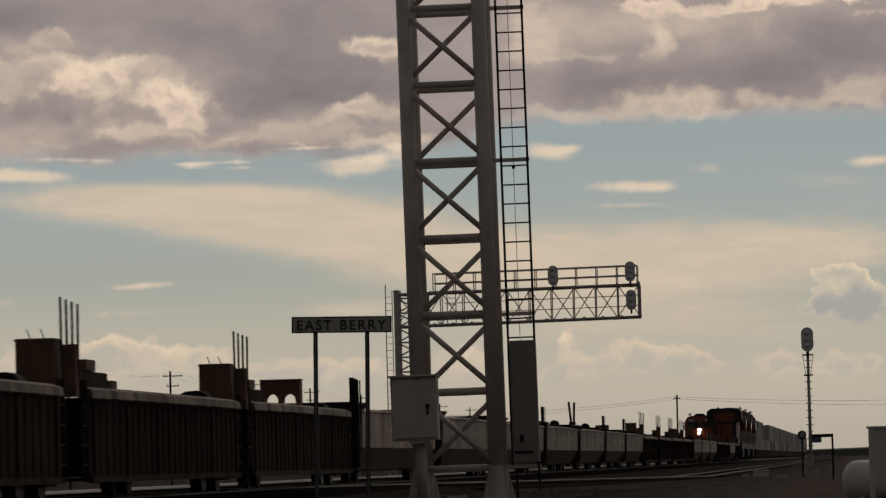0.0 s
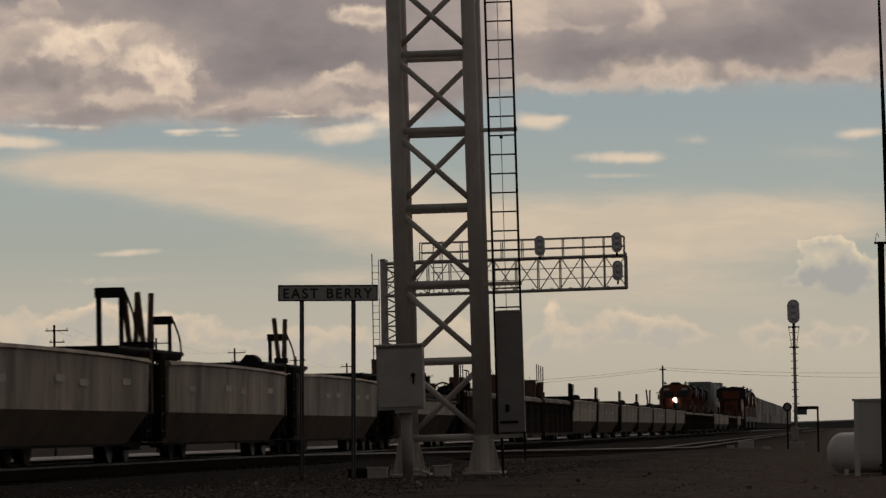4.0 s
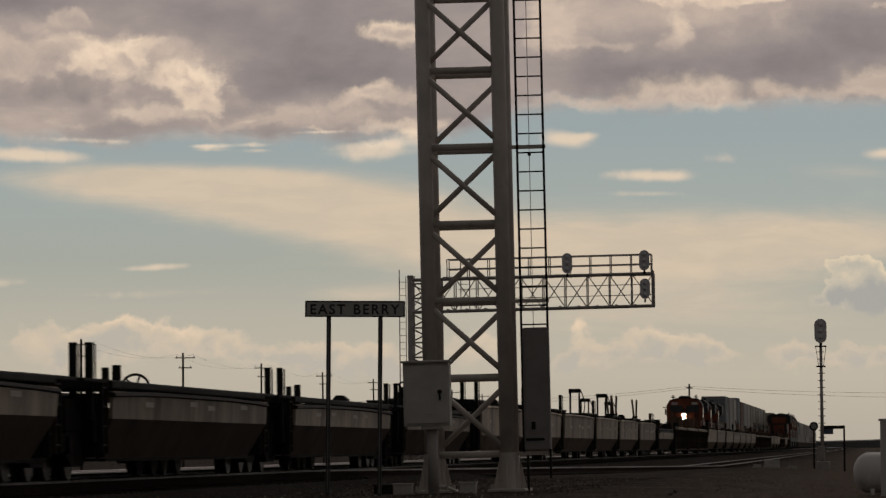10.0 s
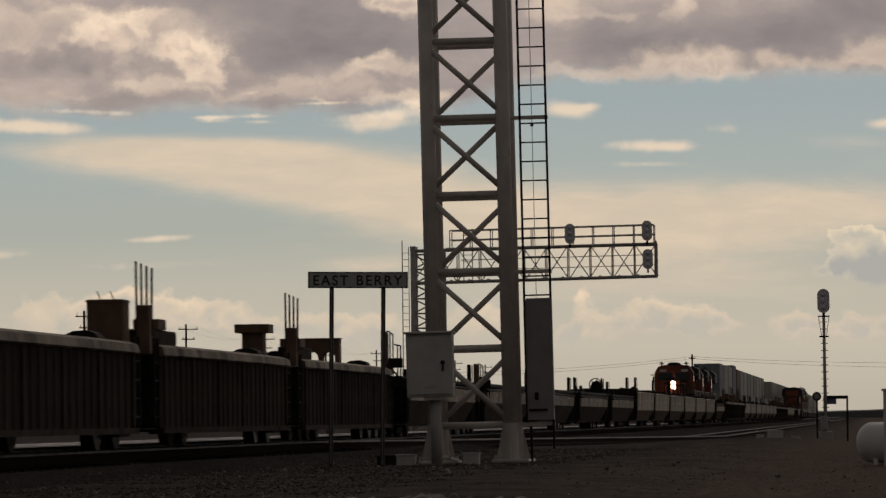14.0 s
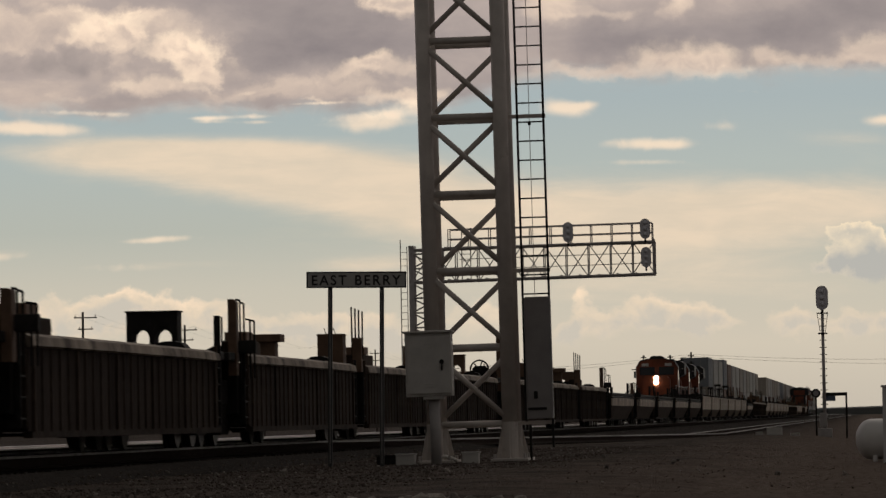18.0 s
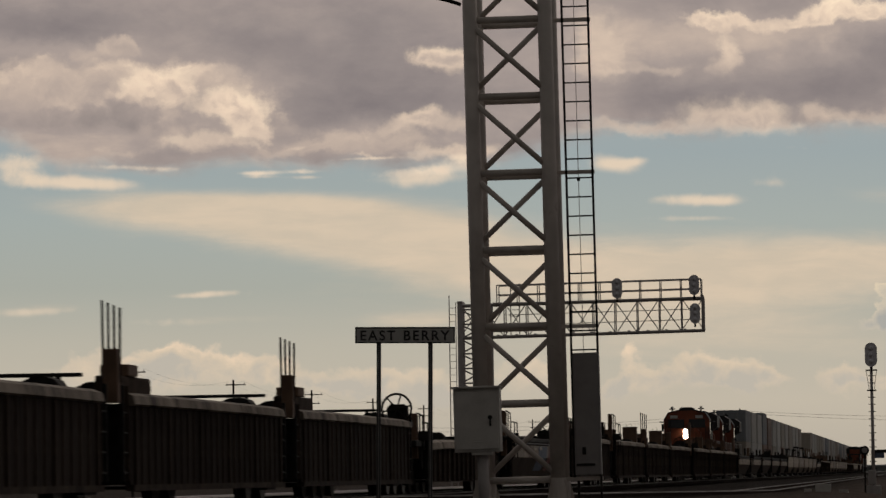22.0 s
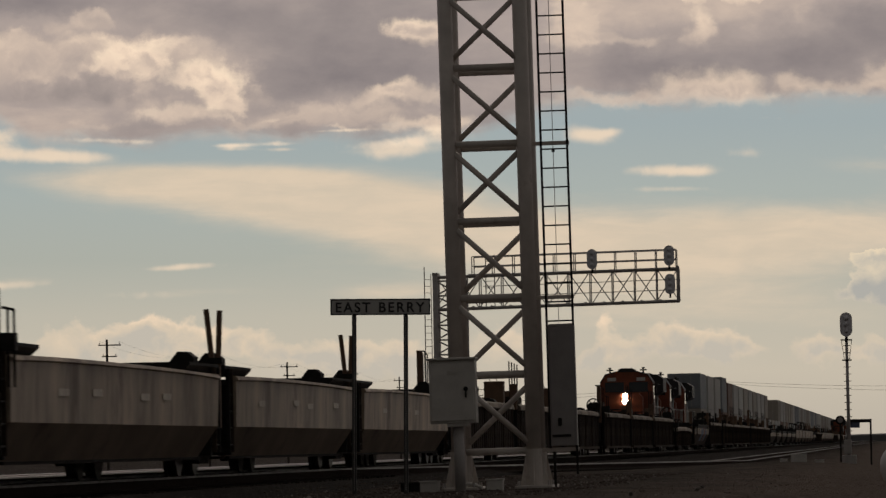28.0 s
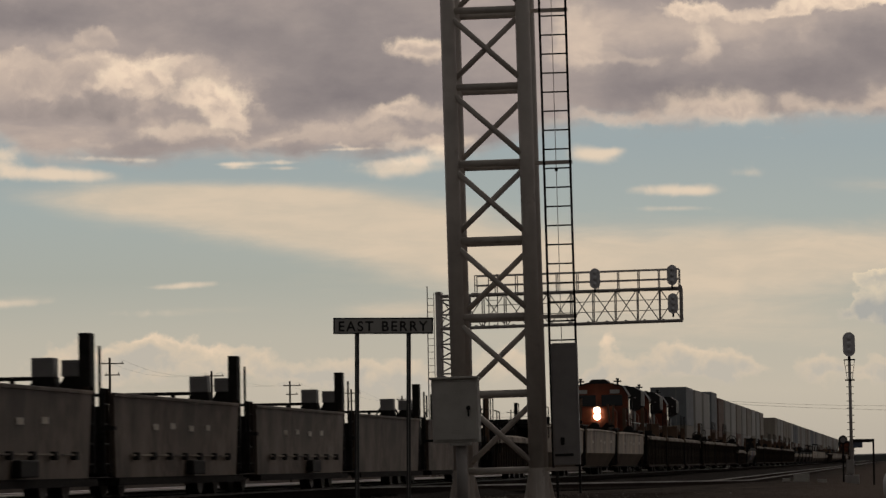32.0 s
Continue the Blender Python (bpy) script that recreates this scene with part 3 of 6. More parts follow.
def ground_z(x, y):
    """The lie of the land: a low rough gravel flat, the ballast bed's foot, a bank beyond the tracks."""
    z = 0.05 * noise.noise((x * 0.25, y * 0.08, 3)) + 0.03 * noise.noise((x * 0.9, y * 0.35, 7))
    z -= 0.22 / (1 + math.exp(-(x + 1.9) * 2.5))
    z += 0.08 * math.exp(-((x + 2.2) / 2.5) ** 2 - ((y - 62) / 14) ** 2)
    if y > 140:
        z -= min(0.25, (y - 140) * 0.002)
    return z - 0.02


def build_ground():
    xs = sorted(set([-3000, -1500, -700, -300, -150, -90, -60, -40, -30, -25, 40, 60, 90, 150, 300, 700, 1500, 3000] + [round(-22 + 0.75 * i, 2) for i in range(55)]))
    ys = sorted(set([-900, -400, -150, -60, -20, 0, 10, 20, 26, 130, 145, 165, 190, 220, 260, 320, 400, 520, 700, 950, 1300, 1800, 2500, 3300, 4200] + [30 + 2 * i for i in range(48)]))
    verts = [(x, y, ground_z(x, y) if abs(x) < 60 and 10 < y < 900 else -0.27) for y in ys for x in xs]
    w = len(xs)
    faces = [(j * w + i, j * w + i + 1, (j + 1) * w + i + 1, (j + 1) * w + i) for j in range(len(ys) - 1) for i in range(w - 1)]
    me = bpy.data.meshes.new("ground")
    me.from_pydata(verts, [], faces)
    me.materials.append(EARTH)
    smooth(tagged(new("ground", me), "dark gravel and bare earth beside the tracks", "ground", kind="structure"))


build_ground()


def build_bed(x, y0, y1, name):
    prof = [(-2.6, -0.3), (-1.55, 0.13), (1.55, 0.13), (2.6, -0.3)]
    ys = [y0 + (y1 - y0) * i / 150 for i in range(151)]
    verts, faces = [], []
    for k, y in enumerate(ys):
        for px, pz in prof:
            verts.append((x + px + 0.06 * noise.noise((px, y * 0.6, x)), y, pz + 0.025 * noise.noise((px * 2, y * 0.8, x + 9))))
    for k in range(len(ys) - 1):
        for i in range(3):
            faces.append((k * 4 + i, k * 4 + i + 1, k * 4 + i + 5, k * 4 + i + 4))
    me = bpy.data.meshes.new(name)
    me.from_pydata(verts, [], faces)
    me.materials.append(BALLAST)
    return tagged(new(name, me), "grey stone ballast bed under the rails", "ballast", kind="structure")


RAIL = [(-0.075, -0.17), (0.075, -0.17), (0.075, -0.155), (0.012, -0.14), (0.012, -0.045), (0.036, -0.035), (0.036, -0.006), (-0.036, -0.006), (-0.036, -0.035), (-0.012, -0.045), (-0.012, -0.14), (-0.075, -0.155)]


def build_track(x, y0, y1, name, steel):
    t = thing(name, pose(x, 0, RAIL_Z), "railway track with shiny worn railheads on dark timber ties", "railway track", "tracks", "structure")
    for side in (-0.755, 0.755):
        r = part("rail", sweepm([(side + a, b) for a, b in RAIL], y0, y1), RAILSIDE, t, "rust-brown rail")
        part("railhead", sweepm([(side - 0.038, -0.036), (side + 0.038, -0.036), (side + 0.038, -0.008), (side + 0.028, 0.0), (side - 0.028, 0.0), (side - 0.038, -0.008)], y0, y1), steel, r, "worn steel running surface")
    me = bpy.data.meshes.new("tie")
    b = boxm(-1.3, 1.3, -0.11, 0.11, -0.32, -0.172, 0.012)
    b.to_mesh(me), b.free()
    me.materials.append(TIE)
    for i in range(110):
        part("tie", me, None, t, at=pose(random.uniform(-0.03, 0.03), 40 + i * 0.56, random.uniform(-0.012, 0.0), 0, 0, random.uniform(-0.8, 0.8)))


build_bed(NEAR_X, -720, 3000, "ballast_near")
build_bed(FAR_X, -720, 3000, "ballast_far")
build_track(NEAR_X, -720, 3000, "track_near", RAILDULL)
build_track(FAR_X, -720, 3000, "track_far", RAILTOP)


# a siding that leaves the near track by a turnout and runs beside it into the distance
def siding_at(y):
    u = min(1.0, max(0.0, (y - 96) / 100))
    return NEAR_X + 4.9 * u * u * (3 - 2 * u), 0.33 - 0.34 * u


def siding_rail(off, outline):
    bm = bmesh.new()
    rows = []
    for y in [96 + 4 * i for i in range(30)] + [230 + 60 * i for i in range(24)]:
        x, z = siding_at(y)
        rows.append([bm.verts.new((x + off + px, y, z + pz)) for px, pz in outline])
    k = len(outline)
    for p, q in zip(rows, rows[1:]):
        for i in range(k):
            bm.faces.new((p[i], p[(i + 1) % k], q[(i + 1) % k], q[i]))
    bm.faces.new(rows[0]), bm.faces.new(rows[-1])
    return bm


siding = thing("siding_track", Matrix(), "siding track with worn shiny rails on dark timber ties", "railway track", "tracks", "structure")
for off in (-0.755, 0.755):
    r = part("rail", siding_rail(off, RAIL), RAILSIDE, siding, "rust-brown rail")
    part("railhead", siding_rail(off, [(-0.038, -0.036), (0.038, -0.036), (0.038, -0.008), (0.028, 0.0), (-0.028, 0.0), (-0.038, -0.008)]), RAILWORN, r, "worn steel running surface")
tie_mesh = bpy.data.meshes.new("tie")
b = boxm(-1.3, 1.3, -0.11, 0.11, -0.32, -0.172, 0.012)
b.to_mesh(tie_mesh), b.free()
tie_mesh.materials.append(TIE)
for i in range(120):
    y = 128 + 0.6 * i
    x, z = siding_at(y)
    part("tie", tie_mesh, None, siding, at=pose(x, y, z))

# low far land along the horizon
def build_land():
    verts, faces = [], []
    n = 160
    for i in range(n + 1):
        x = -2600 + 5200 * i / n
        h = 3.0 + 2.0 * noise.noise((x * 0.004, 1, 0)) + 1.2 * noise.noise((x * 0.02, 5, 0)) + max(0, (x + 300) * 0.004)
        verts += [(x, 3300, -3), (x, 3300, max(0.5, h)), (x, 3900, max(0.5, h) + 1.5)]
    for i in range(n):
        for k in range(2):
            a = i * 3 + k
            faces.append((a, a + 3, a + 4, a + 1))
    me = bpy.data.meshes.new("far_land")
    me.from_pydata(verts, [], faces)
    me.materials.append(HILL)
    tagged(new("far_land", me), "low hazy land along the horizon", "land", kind="structure")


build_land()


def build_road():
    xs, ys = (-18.4, -18.9, -20.2, -21.6, -22.2), [-60 + 12 * i for i in range(120)]
    verts = [(x + 0.25 * noise.noise((x, y * 0.05, 2)), y, (0.02, 0.12, 0.14, 0.12, 0.0)[k] + 0.02 * noise.noise((x, y * 0.2, 6))) for y in ys for k, x in enumerate(xs)]
    faces = [(j * 5 + i, j * 5 + i + 1, (j + 1) * 5 + i + 1, (j + 1) * 5 + i) for j in range(len(ys) - 1) for i in range(4)]
    me = bpy.data.meshes.new("dirt_road")
    me.from_pydata(verts, [], faces)
    me.materials.append(ROADDIRT)
    tagged(new("dirt_road", me), "pale dirt service road beyond the far track", "road", kind="structure")


build_road()


def build_stones():
    """Loose gravel: small many-sided stones strewn over the ground, and a few big pale lumps."""
    rg = random.Random(11)
    shapes = []
    for k in range(6):
        b = bmesh.new()
        bmesh.ops.create_icosphere(b, subdivisions=1, radius=1.0)
        pts = [v.co * (0.7 + 0.5 * rg.random()) for v in b.verts]
        shapes.append((pts, [[v.index for v in f.verts] for f in b.faces]))
        b.free()
    verts, faces = [], []
    for i in range(62000):
        y = 34 + 90 * rg.random() ** 1.2
        x = -13.2 + 15.2 * rg.random()
        if abs(x - NEAR_X) < 1.7 or abs(noise.noise((x * 0.5, y * 0.2, 8))) > 0.62:
            continue
        if x > -4.8 and rg.random() < 0.86:
            continue
        r = 0.007 + 0.020 * rg.random() ** 5
        if x > -4.8:
            r *= 0.65
        z = max(ground_z(x, y), (0.13 - (abs(x - NEAR_X) - 1.55) * 0.41) if 1.55 < abs(x - NEAR_X) < 2.6 else -9)
        pts, fs = shapes[rg.randrange(6)]
        o = len(verts)
        a = rg.random() * 6.28
        c, s_ = math.cos(a), math.sin(a)
        verts += [(x + r * (p.x * c - p.y * s_), y + r * (p.x * s_ + p.y * c), z + r * (0.35 + 0.8 * p.z)) for p in pts]
        faces += [[o + q for q in f] for f in fs]
    me = bpy.data.meshes.new("loose_stones")
    me.from_pydata(verts, [], faces)
    me.materials.append(STONE)
    tagged(new("loose_stones", me), "loose pale and dark gravel stones on the ground", "gravel", kind="stuff")
    meshes = []
    for k in range(4):
        b = bmesh.new()
        bmesh.ops.create_icosphere(b, subdivisions=2, radius=1.0)
        for v in b.verts:
            v.co *= 0.75 + 0.45 * noise.noise(v.co * 1.3 + Vector((k * 7, 0, 0)))
            v.co.z *= 0.7
        me = bpy.data.meshes.new("rubble_lump")
        b.to_mesh(me), b.free()
        me.materials.append(PEBBLE)
        meshes.append(me)
    for i in range(92):
        x, y = rg.gauss(-3.62, 0.30), rg.gauss(39.6, 1.4)
        if i > 80:
            x, y = -9 + 9 * rg.random(), 60 + 30 * rg.random()
        r = 0.05 + 0.08 * rg.random() ** 2 if i <= 80 else 0.04 + 0.03 * rg.random()
        ob = part("rubble_lump", meshes[i % 4], None, at=Matrix.LocRotScale((x, y, ground_z(x, y) + 0.25 * r), Euler((rg.random(), rg.random(), 6 * rg.random())), (r, r, r)))
        tagged(ob, "pale broken stone lump on the gravel", "stone", "rubble lumps")


build_stones()

# ---- trackside things ----
def build_tower():
    t = thing("signal_tower", pose(-6.29, 81, 0.0, 0, -0.75, 0), "tall weathered grey steel pipe lattice tower on bolted base plates", "signal tower")
    levels = [0.60 + 1.222 * i for i in range(8)]
    for x in (-0.575, 0.62):
        for y in (-0.52, 0.52):
            r = 0.118
            leg = smooth(part("leg", tubem((x, y, 0.05), (x, y, 9.3), r, 20), PIPE, t))
            plate = part("base_plate", boxm(x - 0.30, x + 0.30, y - 0.30, y + 0.30, 0.0, 0.045, 0.008), PIPE, t)
            for sx, sy in ((-1, -1), (1, -1), (-1, 1), (1, 1)):
                part("bolt", tubem((x + 0.24 * sx, y + 0.24 * sy, 0.045), (x + 0.24 * sx, y + 0.24 * sy, 0.12), 0.02, 6), STEEL, plate)
            part("sleeve", tubem((x, y, 0.05), (x, y, 0.62), r + 0.012, 20), PIPE, t)
            for sx, sy in ((-1, 0), (1, 0), (0, -1), (0, 1)):
                bm = bmesh.new()
                w, d = Vector((sx, sy, 0)), Vector((sy, sx, 0)) * 0.008
                ring_ = [(0.11, 0.05), (0.215, 0.05), (0.215, 0.12), (0.135, 0.50), (0.11, 0.50)]
                a = [bm.verts.new(Vector((x, y, h)) + w * q + d) for q, h in ring_]
                b = [bm.verts.new(Vector((x, y, h)) + w * q - d) for q, h in ring_]
                for i in range(5):
                    bm.faces.new((a[i], a[(i + 1) % 5], b[(i + 1) % 5], b[i]))
                bm.faces.new(a), bm.faces.new(b[::-1])
                part("gusset", bm, PIPE, t)
    for i, z in enumerate(levels):
        for y in (-0.52, 0.52):
            smooth(part("cross_strut", tubem((-0.5, y, z), (0.54, y, z), 0.055, 14), PIPE, t))
        for x in (-0.575, 0.62):
            smooth(part("side_strut", tubem((x, -0.42, z), (x, 0.42, z), 0.05, 12), PIPE, t))
        if i + 1 < len(levels):
            z1, lace = levels[i + 1], (-0.48 if i in (3, 5) else 0.48)
            smooth(part("diagonal_brace", tubem((-0.49, -0.56, z1 - 0.14), (0.53, -0.56, z + 0.14), 0.045, 12), PIPE, t))
            smooth(part("diagonal_brace", tubem((-0.49, lace, z + 0.14), (0.53, lace, z1 - 0.14), 0.045, 12), PIPE, t))
    bm = bmesh.new()
    pts = [Vector((-0.70 - 0.1 * i, -0.7, 8.18 + 0.14 * math.sin(i / 6 * 1.6))) for i in range(7)]
    cord(bm, pts, 0.03, 8)
    part("conduit", bm, DARK, t, "bent dark conduit")
    # climbing ladder with its guard sheet
    lad = part("ladder", boxm(0.845, 0.88, -0.13, -0.09, 0.62, 9.3), DARK, t, "dark steel climbing ladder")
    part("ladder_rail", boxm(1.265, 1.30, -0.13, -0.09, 0.20, 9.3), DARK, lad)
    for i in range(28):
        part("rung", tubem((0.87, -0.11, 0.82 + 0.305 * i), (1.275, -0.11, 0.82 + 0.305 * i), 0.0125, 8), DARK, lad)
    part("safety_cable", tubem((1.06, -0.17, 2.4), (1.06, -0.17, 9.3), 0.006, 6), STEEL, lad, "thin steel safety cable")
    part("cable_clip", boxm(1.035, 1.085, -0.19, -0.15, 5.34, 5.40, 0.006), DARK, lad)
    guard = part("ladder_guard", boxm(0.895, 1.285, -0.2, -0.17, 0.66, 2.56, 0.012), GUARD, t, "plain grey sheet-metal ladder guard")
    part("guard_flange", boxm(0.88, 0.895, -0.2, -0.02, 0.66, 2.56), GUARD, guard)
    part("guard_flange", boxm(1.285, 1.30, -0.2, -0.02, 0.66, 2.56), GUARD, guard)
    part("guard_hood", sweepm([(0.88, 2.56), (1.30, 2.56), (1.28, 2.60), (0.90, 2.60)], -0.2, -0.02), GUARD, guard)
    part("guard_lock", boxm(1.0, 1.06, -0.235, -0.2, 0.98, 1.1, 0.008), DARK, guard)
    part("guard_hasp", boxm(0.9, 1.2, -0.225, -0.2, 0.80, 0.84, 0.006), DARK, guard)
    for z in (0.60, 3.03, 5.49, 7.93):
        part("ladder_bracket", boxm(0.64, 1.31, -0.11, -0.02, z - 0.03, z + 0.03), PIPE, t)
    part("ladder_foot", boxm(0.90, 0.94, -0.1, -0.05, -0.05, 0.58), DARK, t)
    return t


build_tower()


def build_cabinet():
    t = thing("equipment_cabinet", pose(-6.80, 79, 0.0, 0, -1.0, 0), "grey steel trackside cabinet on a post, door shut", "cabinet")
    part("body", boxm(-0.36, 0.36, -0.02, 0.40, 1.05, 2.04, 0.012), GREYBOX, t)
    part("roof", boxm(-0.385, 0.385, -0.10, 0.42, 2.04, 2.075, 0.01), GREYBOX, t)
    door = part("door", boxm(-0.335, 0.335, -0.05, -0.021, 1.09, 2.0, 0.01), GREYBOX, t)
    part("handle", boxm(0.20, 0.225, -0.10, -0.05, 1.45, 1.60, 0.006), DARK, door, "dark door handle")
    smooth(part("handle_boss", tubem((0.212, -0.075, 1.585), (0.212, -0.05, 1.585), 0.035, 12), DARK, door))
    for z in (1.20, 1.24, 1.82, 1.86):
        part("louvre", boxm(-0.07, 0.09, -0.062, -0.05, z, z + 0.014, 0.003), GREYBOX, door)
    for z in (1.18, 1.9):
        part("hinge", tubem((-0.345, -0.055, z), (-0.345, -0.055, z + 0.09), 0.012, 8), GREYBOX, t)
    smooth(part("post", tubem((0.06, 0.16, -0.10), (0.06, 0.16, 1.05), 0.085, 18), STEEL, t, "grey steel support post"))
    part("foot_flange", boxm(-0.10, 0.22, 0.0, 0.32, 1.0, 1.05, 0.006), GREYBOX, t)


build_cabinet()


def build_sign():
    t = thing("station_sign", pose(-7.876, 78, -0.012, 0, 0.9, 0), "white station name board with black letters on two perforated steel posts", "sign")
    board = part("board", boxm(-0.772, 0.772, -0.012, 0.0, 2.752, 3.0, 0.004), SIGNW, t)
    for x0, x1, z0, z1 in ((-0.774, 0.774, 2.980, 3.002), (-0.774, 0.774, 2.750, 2.772), (-0.774, -0.752, 2.772, 2.980), (0.752, 0.774, 2.772, 2.980)):
        part("border", boxm(x0, x1, -0.0165, -0.0125, z0, z1), BLACK, board)
    cu = bpy.data.curves.new("name_text", "FONT")
    cu.body, cu.size, cu.align_x, cu.extrude, cu.space_character, cu.space_word = "EAST BERRY", 0.215, "CENTER", 0.001, 1.25, 1.15
    cu.offset = 0.0035
    tmp = bpy.data.objects.new("name_text", cu)
    scene.collection.objects.link(tmp)
    bpy.context.view_layer.update()
    me = bpy.data.meshes.new_from_object(tmp.evaluated_get(bpy.context.evaluated_depsgraph_get()))
    bpy.data.objects.remove(tmp)
    me.materials.clear()
    me.materials.append(BLACK)
    xs = [v.co.x for v in me.vertices]
    k = 1.38 / (max(xs) - min(xs))
    lo = (max(xs) + min(xs)) / 2
    for v in me.vertices:
        v.co.x = (v.co.x - lo) * k
    whole = bmesh.new()
    whole.from_mesh(me)
    whole.verts.ensure_lookup_table()
    left = set(whole.verts)
    while left:
        seed, island = [left.pop()], set()
        while seed:
            v = seed.pop()
            island.add(v)
            for e in v.link_edges:
                o = e.other_vert(v)
                if o in left:
                    left.discard(o)
                    seed.append(o)
        letter, idx = bmesh.new(), {}
        for v in island:
            idx[v] = letter.verts.new(v.co)
        for f in {f for v in island for f in v.link_faces}:
            letter.faces.new([idx[v] for v in f.verts])
        part("letter", letter, BLACK, board, "black capital letter", pose(0, -0.0165, 2.797, 90, 0, 0))
    whole.free()
    for x in (-0.41, 0.39):
        p = part("post", boxm(x - 0.032, x + 0.032, 0.003, 0.03, -0.15, 2.99), SIGNPOST, t, "dark perforated steel post")
        part("post_flange", boxm(x - 0.032, x - 0.022, 0.03, 0.065, -0.15, 2.99), SIGNPOST, p)
        part("post_flange", boxm(x + 0.022, x + 0.032, 0.03, 0.065, -0.15, 2.99), SIGNPOST, p)
        bm = bmesh.new()
        for i in range(80):
            box(bm, x - 0.006, x + 0.006, 0.0, 0.003, 0.05 + i * 0.0335, 0.067 + i * 0.0335)
        tagged(part("perforated_strip", bm, STEEL, p, "row of pale punched holes"), kind="stuff")
        for z in (2.80, 2.95):
            part("bolt", tubem((x, -0.022, z), (x, -0.012, z), 0.012, 6), STEEL, board)


build_sign()


def signal_head(parent, x, y, z, w=0.24, h=0.52):
    """An oval backplate with three hooded lamps, seen from behind or before."""
    bm = bmesh.new()
    out = []
    for i in range(28):
        a = 2 * math.pi * i / 28
        out.append((x + w * math.cos(a), z + (h - w) * (1 if math.sin(a) > 0 else -1) + w * math.sin(a)))
    sweep(bm, out, y, y + 0.03)
    hd = part("signal_head", bm, HEADGREY, parent, "grey oval signal backplate")
    part("signal_case", boxm(x - 0.13, x + 0.13, y + 0.03, y + 0.25, z - h + 0.1, z + h - 0.1, 0.03), HEADGREY, hd)
    for k in (-1, 0, 1):
        smooth(part("lamp_door", tubem((x, y - 0.02, z + k * 0.27), (x, y, z + k * 0.27), 0.10, 16), HEADGREY, hd))
    part("head_bracket", tubem((x, y + 0.1, z - h - 0.16), (x, y + 0.1, z - h + 0.1), 0.045, 10), DARK, hd)


def build_gantry():
    t = thing("signal_bridge", pose(0.085, 231, -0.075), "grey steel cantilever signal bridge with railed walkway over the tracks", "signal bridge")
    x0, x1, z0, z1 = -20.7, -9.62, 7.05, 8.52
    rise = 0.17
    for x in (x0, x0 + 1.3):
        for y in (-0.55, 0.55):
            smooth(part("mast_leg", tubem((x, y, -0.3), (x, y, 8.6), 0.12, 12), STEEL, t))
    n = 12
    for i in range(n):
        a, b = 0.3 + i * 0.67, 0.3 + (i + 1) * 0.67
        part("mast_strut", tubem((x0, -0.55, b), (x0 + 1.3, -0.55, b), 0.04, 8), STEEL, t)
        part("mast_brace", tubem((x0, -0.55, a), (x0 + 1.3, -0.55, b), 0.035, 8), STEEL, t)
        part("mast_brace", tubem((x0, -0.55, b), (x0 + 1.3, -0.55, a), 0.035, 8), STEEL, t)
    part("top_cap", boxm(x0 - 0.12, x0 + 0.12, -0.67, 0.67, 8.6, 8.72), STEEL, t)
    for y in (-0.55, 0.55):
        part("top_chord", tubem((x0, y, z1), (x1, y, z1 + rise), 0.06, 10), STEEL, t)
        part("bottom_chord", tubem((x0, y, z0), (x1, y, z0 + rise), 0.06, 10), STEEL, t)
        k = 11
        for i in range(k + 1):
            u = i / k
            x, dz = x0 + (x1 - x0) * u, rise * u
            part("truss_post", tubem((x, y, z0 + dz), (x, y, z1 + dz), 0.025, 8), STEEL, t)
            if i < k:
                xn, dn = x0 + (x1 - x0) * (i + 1) / k, rise * (i + 1) / k
                up = (i % 2 == 0) == (y < 0)
                part("truss_diagonal", tubem((x, y, (z0 if up else z1) + dz), (xn, y, (z1 if up else z0) + dn), 0.023, 8), STEEL, t)
    for zz in (7.55, 8.02):
        part("mid_rail", tubem((-18.5, -0.58, zz + 0.04), (x1, -0.58, zz + rise), 0.018, 6), STEEL, t)
    for i in range(14):
        x = x0 + (x1 - x0) * i / 13
        part("cross_beam", boxm(x - 0.04, x + 0.04, -0.55, 0.55, z0 + 0.03 + rise * i / 13, z0 + 0.1 + rise * i / 13), STEEL, t)
    deck = part("walkway", boxm(-19.2, x1, -0.5, 0.5, 8.60, 8.64), STEEL, t, "open steel walkway")
    for y in (-0.62, 0.62):
        for zz in (8.98, 9.42):
            part("handrail", tubem((-19.0, y, zz), (-9.72, y, zz + 0.14), 0.024, 6), STEEL, deck)
        for i in range(11):
            x = -19.0 + 9.28 * i / 10
            part("rail_post", tubem((x, y, 8.55), (x, y, 9.42 + 0.014 * i), 0.026, 6), STEEL, deck)
    for y in (-0.55, 0.55):
        part("end_post", tubem((x1 - 0.05, y, z0 + rise - 0.05), (x1 - 0.05, y, z1 + rise + 0.14), 0.045, 10), STEEL, t)
    for x, z in ((-13.52, 9.18), (-10.02, 9.27), (-10.0, 7.98)):
        signal_head(t, x, -0.75, z, 0.235, 0.46)
    lad = part("ladder", tubem((-21.22, -0.2, -0.2), (-21.22, -0.2, 9.0), 0.025, 6), STEEL, t)
    part("ladder_rail", tubem((-20.92, -0.2, -0.2), (-20.92, -0.2, 8.7), 0.02, 6), STEEL, lad)
    for i in range(28):
        part("rung", tubem((-21.22, -0.2, 0.2 + 0.305 * i), (-20.92, -0.2, 0.2 + 0.305 * i), 0.012, 6), STEEL, lad)
    lad2 = part("inner_ladder", tubem((-18.4, -0.3, 7.0), (-18.4, -0.3, 9.6), 0.025, 6), STEEL, t)
